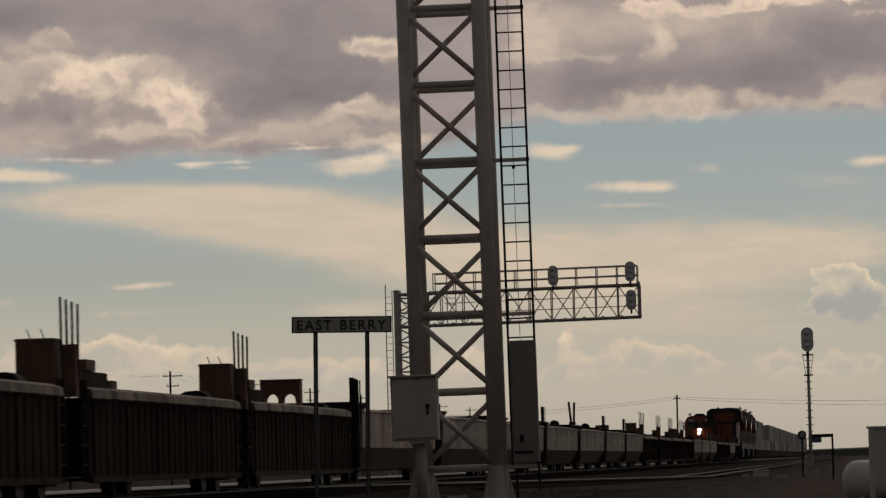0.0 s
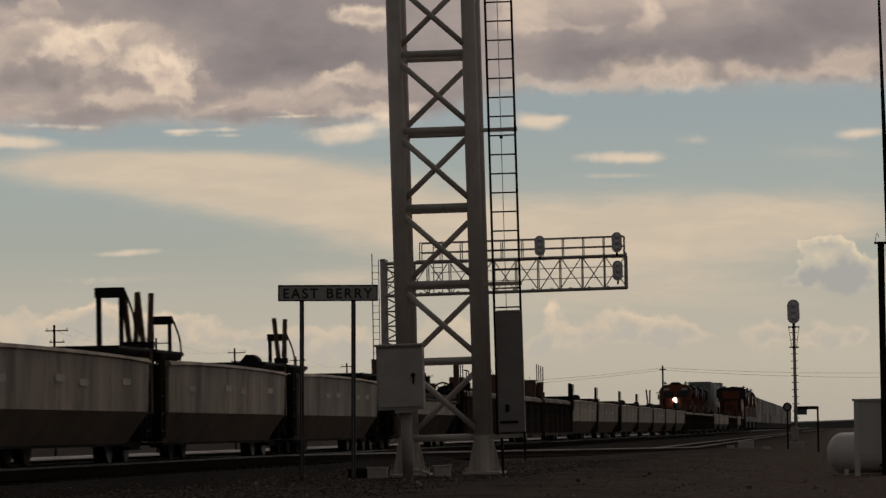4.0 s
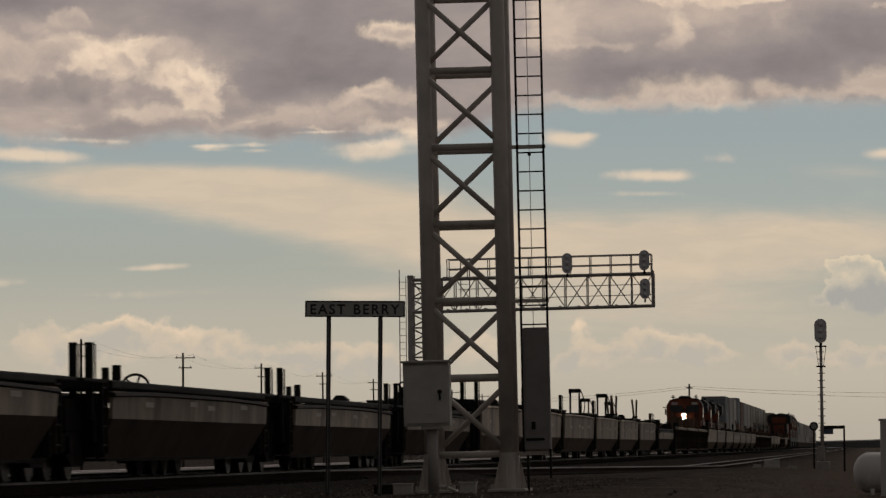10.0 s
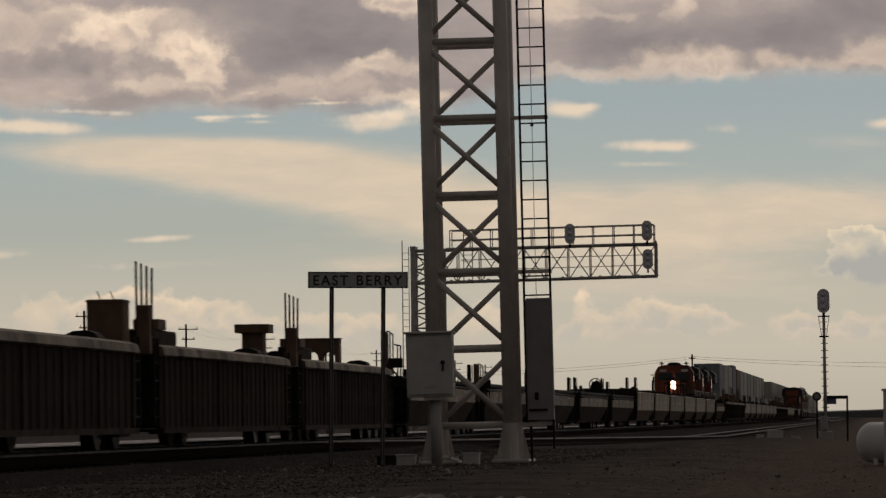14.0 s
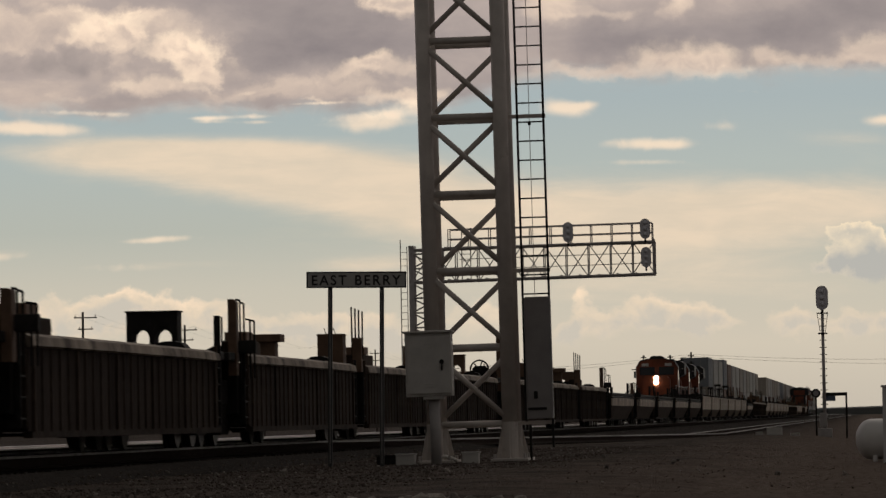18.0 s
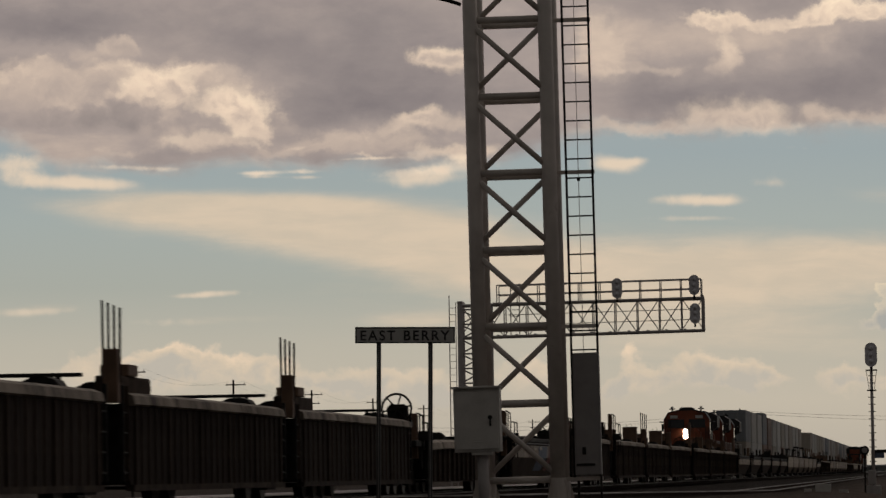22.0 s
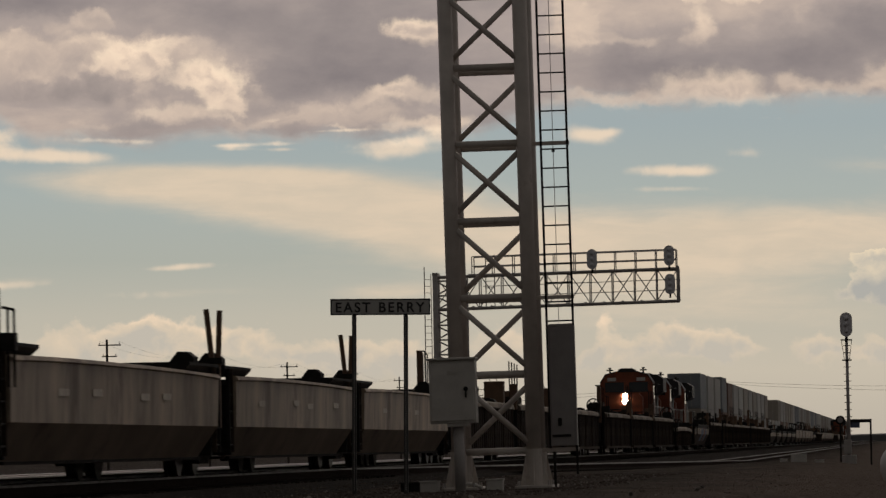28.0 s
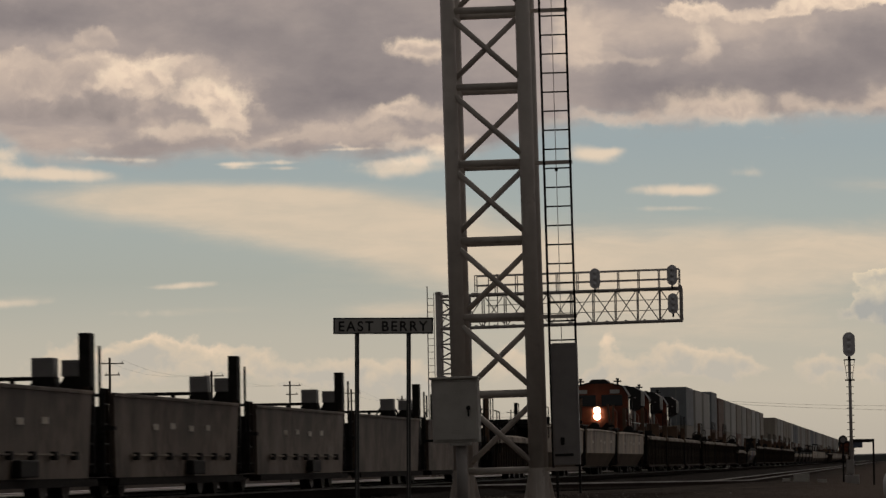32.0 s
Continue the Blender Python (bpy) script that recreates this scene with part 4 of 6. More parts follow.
    part("ladder_rail", tubem((-18.0, -0.3, 7.0), (-18.0, -0.3, 9.5), 0.025, 6), STEEL, lad2)
    for i in range(8):
        part("rung", tubem((-18.4, -0.3, 7.1 + 0.3 * i), (-18.0, -0.3, 7.1 + 0.3 * i), 0.014, 6), STEEL, lad2)


build_gantry()


def build_mast():
    t = thing("signal_mast", pose(-1.85, 215, -0.3, 0, -0.25, 0), "slender grey signal mast with an oval head and climbing steps", "signal mast")
    smooth(part("mast", tubem((0, 0, 0), (0, 0, 5.5), 0.075, 12, 0.06), STEEL, t))
    signal_head(t, 0, -0.2, 5.85, 0.26, 0.51)
    part("platform", boxm(-0.24, 0.24, -0.15, 0.3, 5.18, 5.23), DARK, t)
    part("collar", boxm(-0.2, 0.2, -0.1, 0.15, 4.32, 4.38), DARK, t)
    for s in (-1, 1):
        part("stay", tubem((0.22 * s, 0, 5.2), (0.1 * s, 0, 4.35), 0.012, 6), DARK, t)
    for i in range(15):
        part("step", boxm(-0.15, 0.15, -0.03, 0.03, 0.75 + i * 0.3, 0.78 + i * 0.3), DARK, t)
    part("base", boxm(-0.3, 0.3, -0.3, 0.3, -0.05, 0.35, 0.02), STEEL, t)
    part("junction_box", boxm(-0.22, 0.1, -0.25, -0.06, 0.4, 1.0, 0.02), STEEL, t)


build_mast()


def build_frame_sign():
    t = thing("marker_disc", pose(-2.2, 214, -0.3), "round trackside marker disc on a dark post", "marker")
    smooth(part("disc", tubem((0, -0.02, 1.83), (0, 0.0, 1.83), 0.19, 24), DARK, t))
    part("disc_face", tubem((0, -0.03, 1.83), (0, -0.021, 1.83), 0.12, 20), GUARD, t, "grey disc face")
    part("post", boxm(-0.035, 0.035, 0.0, 0.05, -0.1, 1.83), DARK, t)
    f = thing("pipe_frame", pose(-1.4, 216, -0.3), "low dark steel frame with a hanging panel beside the mast", "frame")
    part("beam", boxm(-0.55, 0.5, -0.06, 0.06, 1.72, 1.86, 0.01), DARK, f)
    part("leg", boxm(0.42, 0.5, -0.04, 0.04, -0.1, 1.72), DARK, f)
    part("leg", boxm(-0.55, -0.47, -0.04, 0.04, -0.1, 1.72), DARK, f)
    part("panel", boxm(-0.42, 0.0, -0.09, -0.07, 1.5, 1.72), BLUEMARK, f, "small blue panel")


build_frame_sign()


def build_tank():
    t = thing("white_tank", pose(0, 95, -0.28), "white horizontal gas tank on timber skids", "tank")
    bm = bmesh.new()
    n, k = 28, 7
    rows = []
    stations = [(-0.26 + 0.30 * (1 - math.cos(a)), 0.38 * math.sin(a)) for a in [math.pi / 2 * j / k for j in range(1, k + 1)]]
    stations += [(1.6 - x + 0.14, r) for x, r in reversed(stations)]
    for x, r in stations:
        rows.append([bm.verts.new((x, r * math.cos(2 * math.pi * i / n), 0.46 + r * math.sin(2 * math.pi * i / n))) for i in range(n)])
    for p, q in zip(rows, rows[1:]):
        for i in range(n):
            bm.faces.new((p[i], p[(i + 1) % n], q[(i + 1) % n], q[i]))
    bm.faces.new(rows[0]), bm.faces.new(rows[-1])
    smooth(part("shell", bm, WHITE, t))
    for x in (0.1, 1.3):
        part("saddle", boxm(x - 0.04, x + 0.04, -0.26, 0.26, -0.02, 0.16), WHITE, t)
    smooth(part("valve_dome", tubem((0.67, 0, 0.84), (0.67, 0, 0.95), 0.12, 16), WHITE, t))
    s = thing("timber_skid", pose(0, 95, -0.40), "weathered timber skid under the tank", "timber")
    part("beam", boxm(-0.35, 1.9, -0.42, 0.35, 0.0, 0.10, 0.012), TIMBER, s)


build_tank()


def build_white_cabinet():
    t = thing("white_cabinet", pose(0.25, 93, -0.15), "plain white steel cabinet on legs before the tank", "cabinet")
    part("body", boxm(0.0, 1.3, 0.0, 0.5, 0.30, 1.28, 0.012), WHITE, t)
    part("lid", boxm(-0.03, 1.33, -0.05, 0.55, 1.28, 1.32, 0.008), WHITE, t)
    for x in (0.0, 1.2):
        part("leg", boxm(x, x + 0.10, -0.03, 0.04, -0.1, 1.28, 0.006), WHITE, t)
        part("leg", boxm(x, x + 0.10, 0.42, 0.49, -0.1, 0.30), WHITE, t)
    part("tray", boxm(0.45, 1.25, -0.02, 0.45, 0.08, 0.12), DARK, t)
    p = thing("antenna_pole", pose(0.98, 94, -0.2), "tall dark steel antenna pole", "pole")
    smooth(part("pole", tubem((0, 0, -0.1), (0, 0, 4.0), 0.07, 14, 0.06), DARK, p))
    smooth(part("whip", tubem((-0.02, 0, 4.0), (-0.12, 0, 9.0), 0.055, 12, 0.02), DARK, p))
    q = thing("steel_post", pose(0.80, 92.6, -0.2), "dark square steel post with a capped top", "post")
    part("post", boxm(-0.06, 0.06, -0.06, 0.06, -0.1, 4.17), DARK, q)
    part("cap", boxm(-0.12, 0.12, -0.1, 0.1, 4.17, 4.21, 0.006), DARK, q)
    bm = bmesh.new()
    pts = [Vector((-0.1 + 0.06 * i / 5, 0, 4.2 + 0.18 * math.sin(i / 5 * 2.6))) for i in range(6)]
    cord(bm, pts, 0.006, 5)
    part("wire_loop", bm, DARK, q)


build_white_cabinet()


def build_poles():
    """A line of crossarm poles beyond the tracks, with their wires, and one tall pole with two cables."""
    first = None
    for i in range(9):
        y = 9000 * 41 * (7.16e-4 + 1.08e-4 * i)
        t = thing("utility_pole", pose(-41, y, -0.3, 0, random.uniform(-0.5, 0.5), 0), "dark wooden utility pole with crossarms", "utility pole", "line of poles beyond the tracks")
        part("pole", tubem((0, 0, -0.2), (0, 0, 7.0), 0.085, 10, 0.06), POLEWOOD, t)
        for z, w in ((6.7, 0.6), (6.1, 0.4)):
            part("crossarm", boxm(-w + 0.15, w + 0.15, -0.14, -0.05, z - 0.03, z + 0.03), POLEWOOD, t)
            for x in (-w + 0.23, w + 0.07):
                part("insulator", tubem((x, -0.09, z + 0.04), (x, -0.09, z + 0.13), 0.025, 8), GREYBOX, t)
    a = thing("tall_pole", pose(-16.6, 480, -0.3), "lone dark wooden pole carrying two cables", "utility pole")
    part("pole", tubem((0, 0, -0.2), (0, 0, 7.0), 0.11, 10, 0.08), POLEWOOD, a)
    part("crossarm", boxm(-0.3, 0.3, -0.1, -0.03, 6.6, 6.7), POLEWOOD, a)

    def wire(name, p, q, sag, r):
        p, q = Vector(p), Vector(q)
        bm = bmesh.new()
        pts = [p.lerp(q, u / 24) - Vector((0, 0, sag * 4 * (u / 24) * (1 - u / 24))) for u in range(25)]
        cord(bm, pts, r, 5)
        tagged(part(name, bm, BLACK), "thin sagging overhead cable", "cable", "overhead cables")

    wire("overhead_cable", (-16.6, 480, 6.5), (-40, 400, 4.6), 0.5, 0.011)
    wire("overhead_cable", (-16.6, 480, 6.3), (-40, 402, 4.3), 0.5, 0.011)
    wire("overhead_cable", (-16.6, 480, 6.5), (30, 480, 6.6), 0.9, 0.011)
    wire("overhead_cable", (-16.6, 480, 6.3), (30, 482, 5.9), 0.9, 0.011)
    ys = [9000 * 41 * (7.16e-4 + 1.08e-4 * i) for i in range(9)]
    for a_, b_ in zip(ys, ys[1:]):
        for x in (-41.35, -40.35):
            wire("overhead_cable", (x, a_, 6.6), (x, b_, 6.6), 0.5, 0.0035)


build_poles()


def build_ground_boxes():
    for x, y, z, w, h, name, mat in ((-6.28, 80.2, -0.02, 0.26, 0.17, "junction_box", GREYBOX), (-7.25, 79.5, 0.0, 0.3, 0.14, "junction_box", GREYBOX), (-7.6, 80.5, 0.02, 0.4, 0.1, "junction_box", DARK), (-3.8, 205, -0.28, 0.62, 0.42, "relay_box", GREYBOX), (-2.9, 200, -0.28, 0.35, 0.2, "relay_box", GREYBOX), (-4.6, 214, -0.28, 0.3, 0.22, "relay_box", GREYBOX)):
        t = thing(name, pose(x, y, z), "small weathered grey box on the gravel", "box", "ground boxes")
        part("case", boxm(-w / 2, w / 2, -0.12, 0.12, -0.05, h, 0.012), mat, t)
        part("lid", boxm(-w / 2 - 0.015, w / 2 + 0.015, -0.135, 0.135, h, h + 0.02, 0.004), mat, t)
    t = thing("conduit", pose(-6.55, 80.3, 0.0), "bent grey conduit running from the box to the tower", "pipe")
    bm = bmesh.new()
    pts = [Vector((-0.35 + 0.1 * i, 0.02 * math.sin(i), 0.05 + 0.05 * math.sin(i * 0.9))) for i in range(5)]
    cord(bm, pts, 0.03, 8)
    part("pipe", bm, GREYBOX, t)


build_ground_boxes()

# ---- rolling stock ----
SPEED = 21.55          # the empty well-car train, going away
FAR_SPEED = 7.66       # the stack train, coming on
CACHE = {}
MOVERS = []            # (thing, track x, place along the track at the start, speed, turned)


def shared(key, make, material):
    """The mesh made once for a key."""
    if key not in CACHE:
        bm = make()
        me = bpy.data.meshes.new(key.split(":")[0])
        bmesh.ops.recalc_face_normals(bm, faces=bm.faces)
        bm.to_mesh(me)
        bm.free()
        me.materials.append(material)
        CACHE[key] = me
    return CACHE[key]


def put(name, key, make, material, parent, at=None, label=""):
    return part(name, shared(key, make, material), None, parent, label, at)


def wheel_mesh():
    bm = tubem((0.68, 0, 0.46), (0.82, 0, 0.46), 0.46, 20)
    tube(bm, (0.64, 0, 0.46), (0.68, 0, 0.46), 0.50, 20)
    tube(bm, (-0.68, 0, 0.46), (-0.82, 0, 0.46), 0.46, 20)
    tube(bm, (-0.64, 0, 0.46), (-0.68, 0, 0.46), 0.50, 20)
    return tube(bm, (-0.95, 0, 0.46), (0.95, 0, 0.46), 0.08, 10)


def frame_mesh(s):
    bm = bmesh.new()
    prof = [(-1.1, 0.38), (-0.95, 0.36), (-0.45, 0.18), (0.45, 0.18), (0.95, 0.36), (1.1, 0.38), (1.1, 0.56), (0.5, 0.72), (-0.5, 0.72), (-1.1, 0.56)]
    a, b = [bm.verts.new((s * 0.93, y, z)) for y, z in prof], [bm.verts.new((s * 1.07, y, z)) for y, z in prof]
    k = len(prof)
    for i in range(k):
        bm.faces.new((a[i], a[(i + 1) % k], b[(i + 1) % k], b[i]))
    bm.faces.new(a), bm.faces.new(b[::-1])
    for y in (-0.86, 0.86):
        tube(bm, (s * 1.0, y, 0.46), (s * 1.13, y, 0.46), 0.12, 12)
    for y in (-0.2, 0.0, 0.2):
        tube(bm, (s * 1.0, y, 0.22), (s * 1.0, y, 0.6), 0.08, 8)
    return bm


def truck(parent, y):
    t = put("truck", "bolster", lambda: boxm(-0.95, 0.95, -0.22, 0.22, 0.42, 0.82, 0.03), GRIME, parent, pose(0, y, 0))
    for s in (-1, 1):
        put("side_frame", f"side_frame:{s}", lambda: frame_mesh(s), GRIME, t)
    for dy in (-0.86, 0.86):
        put("wheelset", "wheelset", wheel_mesh, WHEELST, t, pose(0, dy, 0), "worn steel wheels and axle")


def arch_bm(w, h, d):
    """A bracket plate with two round-headed holes."""
    bm = bmesh.new()
    outer = [(-w / 2, 0.0)]
    for c in (-w * 0.22, w * 0.22):
        r = w * 0.17
        outer += [(c - r, 0.0)] + [(c - r * math.cos(math.pi * i / 8), h * 0.22 + r * math.sin(math.pi * i / 8)) for i in range(9)] + [(c + r, 0.0)]
    outer += [(w / 2, 0.0), (w / 2, h), (-w / 2, h)]
    sweep(bm, outer, -d / 2, d / 2)
    return bm


def wheel_bm(r):
    bm = ring(bmesh.new(), (0, 0, 0), r, 0.022, "y", 22, 6)
    for i in range(3):
        a = math.pi * i / 3 + 0.2
        tube(bm, (-r * math.cos(a), 0, -r * math.sin(a)), (r * math.cos(a), 0, r * math.sin(a)), 0.016, 6)
    return tube(bm, (0, -0.04, 0), (0, 0.2, 0), 0.05, 10)


def fitting(u, kind, x, y, z, k=1.0, dark=False):
    """One piece of end gear on a unit: what it is, place, size."""
    at = pose(x, y, z)
    brown = DARK if dark else RUSTBOX
    tone = "d" if dark else "b"
    if kind == "rods":
        p = put("guide_post", "guide_post", lambda: boxm(-0.09, 0.09, -0.12, 0.12, -0.25, 0.42, 0.01), RUSTBOX, u, at)
        for i, dx in enumerate((-0.09, -0.03, 0.03, 0.09)):
            put("guide_rod", f"guide_rod:{i}", lambda: tubem((dx, (i - 1.5) * 0.05, 0.0), (dx * 1.1, (i - 1.5) * 0.05, 1.02 - 0.03 * i), 0.017, 6), DARK, p)
    elif kind == "box":
        p = put("bracket_box", f"bracket_box:{tone}{k}", lambda: boxm(-0.25 * k, 0.25 * k, -0.3, 0.3, -0.1, 0.50 * k, 0.012), brown, u, at)
        put("box_lip", f"box_lip:{tone}{k}", lambda: boxm(-0.262 * k, 0.262 * k, -0.312, 0.312, 0.46 * k, 0.49 * k, 0.004), brown, p)
        for dx in (-0.1, 0.08):
            put("hook_rod", "hook_rod", lambda: tubem((0, 0, 0), (-0.05, 0, 0.12), 0.008, 5), DARK, p, pose(dx, 0, 0.5 * k))
    elif kind == "capbox":
        p = put("bracket_stem", f"bracket_stem:{tone}", lambda: sweepm([(-0.24, -0.1), (0.24, -0.1), (0.18, 0.06), (0.18, 0.36), (-0.18, 0.36), (-0.18, 0.06)], -0.26, 0.26), brown, u, at)
        put("bracket_cap", f"bracket_cap:{tone}", lambda: boxm(-0.30, 0.30, -0.36, 0.36, 0.35, 0.50, 0.012), brown, p)
    elif kind == "arch":
        p = put("arched_bracket", f"arched_bracket:{tone}", lambda: arch_bm(0.78, 0.50, 0.5), brown, u, at)
        put("bracket_flange", f"bracket_flange:{tone}", lambda: boxm(-0.41, 0.41, -0.28, 0.28, 0.50, 0.525, 0.005), brown, p)
    elif kind == "post":
        p = put("end_post", "end_post", lambda: boxm(-0.05, 0.045, -0.07, 0.07, -0.5, 0.50, 0.008), DARK, u, at)
        put("end_pipe", "end_pipe", lambda: tubem((0.075, 0, -0.4), (0.075, 0, 0.48), 0.014, 6), DARK, p)
    elif kind == "twin":
        p = put("end_post", "twin_post", lambda: box(boxm(-0.07, -0.005, -0.05, 0.05, -0.9, 0.2, 0.006), 0.02, 0.085, -0.05, 0.05, -0.9, 0.2, 0.006), RUSTBOX, u, at)
        for lean, x0, tall in ((-0.075, -0.04, 0.86), (0.03, 0.055, 0.84)):
            put("post_arm", f"twin_arm:{lean}", lambda: tubem((x0, 0, 0.1), (x0 + lean, 0, tall), 0.042, 8), RUSTBOX, p)
        put("post_clamp", "post_clamp", lambda: boxm(-0.11, 0.12, -0.12, 0.12, 0.05, 0.14, 0.006), DARK, p)
    elif kind == "pipes":
        p = put("end_post", f"pipe_post:{k}", lambda: sweepm([(-0.13, -0.45), (0.0, -0.45), (0.0, 0.86 * k), (-0.05, 0.92 * k), (-0.13, 0.92 * k)], -0.16, 0.16), RUSTBOX, u, at)
        for i, (dx, tall) in enumerate(((0.045, 0.90), (0.10, 0.84), (0.19, 0.52), (0.25, 0.50))):
            put("grab_pipe", f"grab_pipe:{i}{k}", lambda: tube(tubem((dx, 0.05 * i, -0.5), (dx, 0.05 * i, tall * k), 0.016, 6), (dx, 0.05 * i, tall * k), (dx - 0.07, 0.05 * i, tall * k + 0.01), 0.016, 6), DARK, p)
        put("end_step", "end_step", lambda: boxm(0.02, 0.30, -0.1, 0.1, -0.1, 0.10, 0.01), DARK, p)
    elif kind == "stubs":
        p = put("stub_post", "stub_post", lambda: boxm(-0.12, -0.04, -0.08, 0.08, -0.1, 0.20, 0.006), DARK, u, at)
        put("stub_pair", "stub_pair", lambda: boxm(0.02, 0.12, -0.08, 0.08, -0.1, 0.23, 0.006), DARK, p)
    elif kind == "beam":
        p = put("end_beam", "end_beam", lambda: boxm(-0.16, 0.14, -0.4, 2.3, -0.14, 0.13, 0.03), RIB, u, at, "brown end beam on the deck")
        smooth(put("beam_end", "beam_end", lambda: tubem((0, 2.2, 0.0), (0, 2.36, 0.0), 0.135, 14), DARK, p))
        put("beam_box", "beam_box", lambda: boxm(-0.20, 0.16, 0.3, 1.1, 0.13, 0.28, 0.012), RUSTBOX, p)
    elif kind == "portal":
        p = put("hoop_frame", "hoop_post", lambda: boxm(-0.20, -0.13, -0.05, 0.05, -0.2, 0.9, 0.006), DARK, u, at)
        put("hoop_post", "hoop_post2", lambda: boxm(0.13, 0.19, -0.05, 0.05, -0.2, 0.9, 0.006), DARK, p)
        put("hoop_head", "hoop_head", lambda: boxm(-0.22, 0.21, -0.07, 0.07, 0.78, 0.93, 0.01), DARK, p)

        def hose():
            bm = bmesh.new()
            pts = [Vector((0.2 + 0.16 * math.sin(i / 8 * 2.6), 0, 0.9 - 0.95 * i / 8)) for i in range(9)]
            for a, b in zip(pts, pts[1:]):
                tube(bm, a, b, 0.018, 6)
            return bm
        put("hose", "hose", hose, BLACK, p)
    elif kind == "wheel":
        s = put("brake_stand", "brake_stand", lambda: sweepm([(-0.2, -0.3), (0.2, -0.3), (0.2, 0.14), (0.13, 0.21), (-0.13, 0.21), (-0.2, 0.14)], 0.02, 0.3), DARK, u, at)
        put("brake_wheel", f"brake_wheel:{k}", lambda: wheel_bm(0.24 * k), DARK, s, pose(0, -0.06, 0.12))
    elif kind == "reel":
        s = put("brake_stand", "reel_stand", lambda: boxm(-0.28, 0.26, 0.0, 0.4, -0.3, 0.34, 0.05), DARK, u, at)
        put("brake_wheel", "brake_wheel:reel", lambda: wheel_bm(0.29), DARK, s, pose(0, -0.08, 0.26))
    elif kind == "machine":
        s = put("winch", "winch", lambda: sweepm([(-0.16, -0.15), (0.36, -0.15), (0.40, 0.30), (0.30, 0.42), (0.28, 0.58), (0.14, 0.68), (-0.08, 0.62), (-0.14, 0.40)], -0.3, 0.35), DARK, u, at)
        put("brake_wheel", "brake_wheel:1.15", lambda: wheel_bm(0.25), DARK, s, pose(0.06, -0.36, 0.52))
        smooth(put("winch_drum", "winch_drum", lambda: tubem((-0.50, 0.0, 0.17), (-0.10, 0.0, 0.17), 0.20, 18), DARK, s))
        smooth(put("winch_reel", "winch_reel", lambda: tubem((0.50, -0.1, 0.04), (0.50, 0.2, 0.04), 0.10, 14), DARK, s))
        put("winch_bracket", "winch_bracket", lambda: sweepm([(-0.62, 0.30), (-0.50, 0.30), (-0.46, 0.0), (-0.40, -0.15), (-0.48, -0.15), (-0.58, 0.05)], -0.1, 0.1), DARK, s)
        put("winch_strap", "winch_strap", lambda: cord(bmesh.new(), [Vector((0.36 + 0.2 * math.sin(q / 6 * 1.9), 0, 0.32 - 0.44 * q / 6)) for q in range(7)], 0.022, 6), DARK, s)
        put("winch_post", "winch_post", lambda: box(boxm(0.27, 0.34, -0.05, 0.05, 0.0, 0.78, 0.006), 0.37, 0.40, -0.05, 0.05, 0.1, 0.76, 0.004), DARK, s)
        put("winch_pipe", "winch_pipe", lambda: tubem((-1.0, 0, 0.18), (-0.5, 0, 0.18), 0.014, 8), DARK, s)
    elif kind == "compressor":
        s = put("compressor", "compressor_base", lambda: boxm(-0.52, 0.42, -0.3, 0.3, -0.14, 0.06, 0.02), DARK, u, at)
        smooth(put("air_tank", "air_tank", lambda: tube(tubem((-0.46, 0, 0.22), (0.42, 0, 0.22), 0.185, 20), (0.42, 0, 0.22), (0.50, 0, 0.22), 0.185, 20, 0.10), DARK, s))
        put("tank_plate", "tank_plate", lambda: boxm(0.02, 0.26, -0.20, -0.184, 0.12, 0.28, 0.004), CHORD, s, label="pale maker's plate")
        put("motor", "compressor_motor", lambda: sweepm([(-0.34, 0.30), (0.12, 0.30), (0.08, 0.46), (-0.02, 0.50), (-0.06, 0.60), (-0.20, 0.60), (-0.26, 0.48)], -0.12, 0.3), DARK, s)
        put("brake_wheel", "brake_wheel:1.15", lambda: wheel_bm(0.25), DARK, s, pose(-0.10, -0.16, 0.46))
        put("frame_post", "frame_post", lambda: box(boxm(-0.50, -0.44, -0.05, 0.05, 0.0, 0.66, 0.006), -0.60, -0.57, -0.05, 0.05, 0.1, 0.62, 0.004), DARK, s)
        for q, (x0, way_) in enumerate(((-0.56, -1), (0.56, 1))):
            put("curved_leg", f"curved_leg:{q}", lambda: cord(bmesh.new(), [Vector((x0 + way_ * 0.09 * math.sin(n_ / 6 * 3.0), 0, 0.30 - 0.46 * n_ / 6)) for n_ in range(7)], 0.024, 6), DARK, s)
        put("drain_pipe", "drain_pipe", lambda: tubem((0.5, 0, 0.27), (0.86, 0, 0.27), 0.012, 6), DARK, s)
    elif kind == "flat":
        put("deck_box", "deck_box", lambda: boxm(-0.28, 0.28, -0.3, 0.3, -0.1, 0.26, 0.01), RUSTBOX, u, at)
    elif kind == "case":
        p = put("deck_case", f"deck_case:{k}", lambda: boxm(-0.14, 0.14, -0.2, 0.2, 0.13, 0.34 * k, 0.012), GUARD, u, at, "pale grey equipment case")
        put("case_base", "case_base", lambda: sweepm([(-0.10, 0.13), (0.14, 0.13), (0.20, -0.08), (-0.22, -0.08)], -0.22, 0.22), DARK, p)
    elif kind == "hump":
        put("deck_cowl", "deck_cowl", lambda: sweepm([(-0.2, -0.05), (0.18, -0.05), (0.18, 0.14), (0.08, 0.22), (-0.06, 0.22), (-0.2, 0.05)], -0.25, 0.25), DARK, u, at)
    elif kind == "cowl":
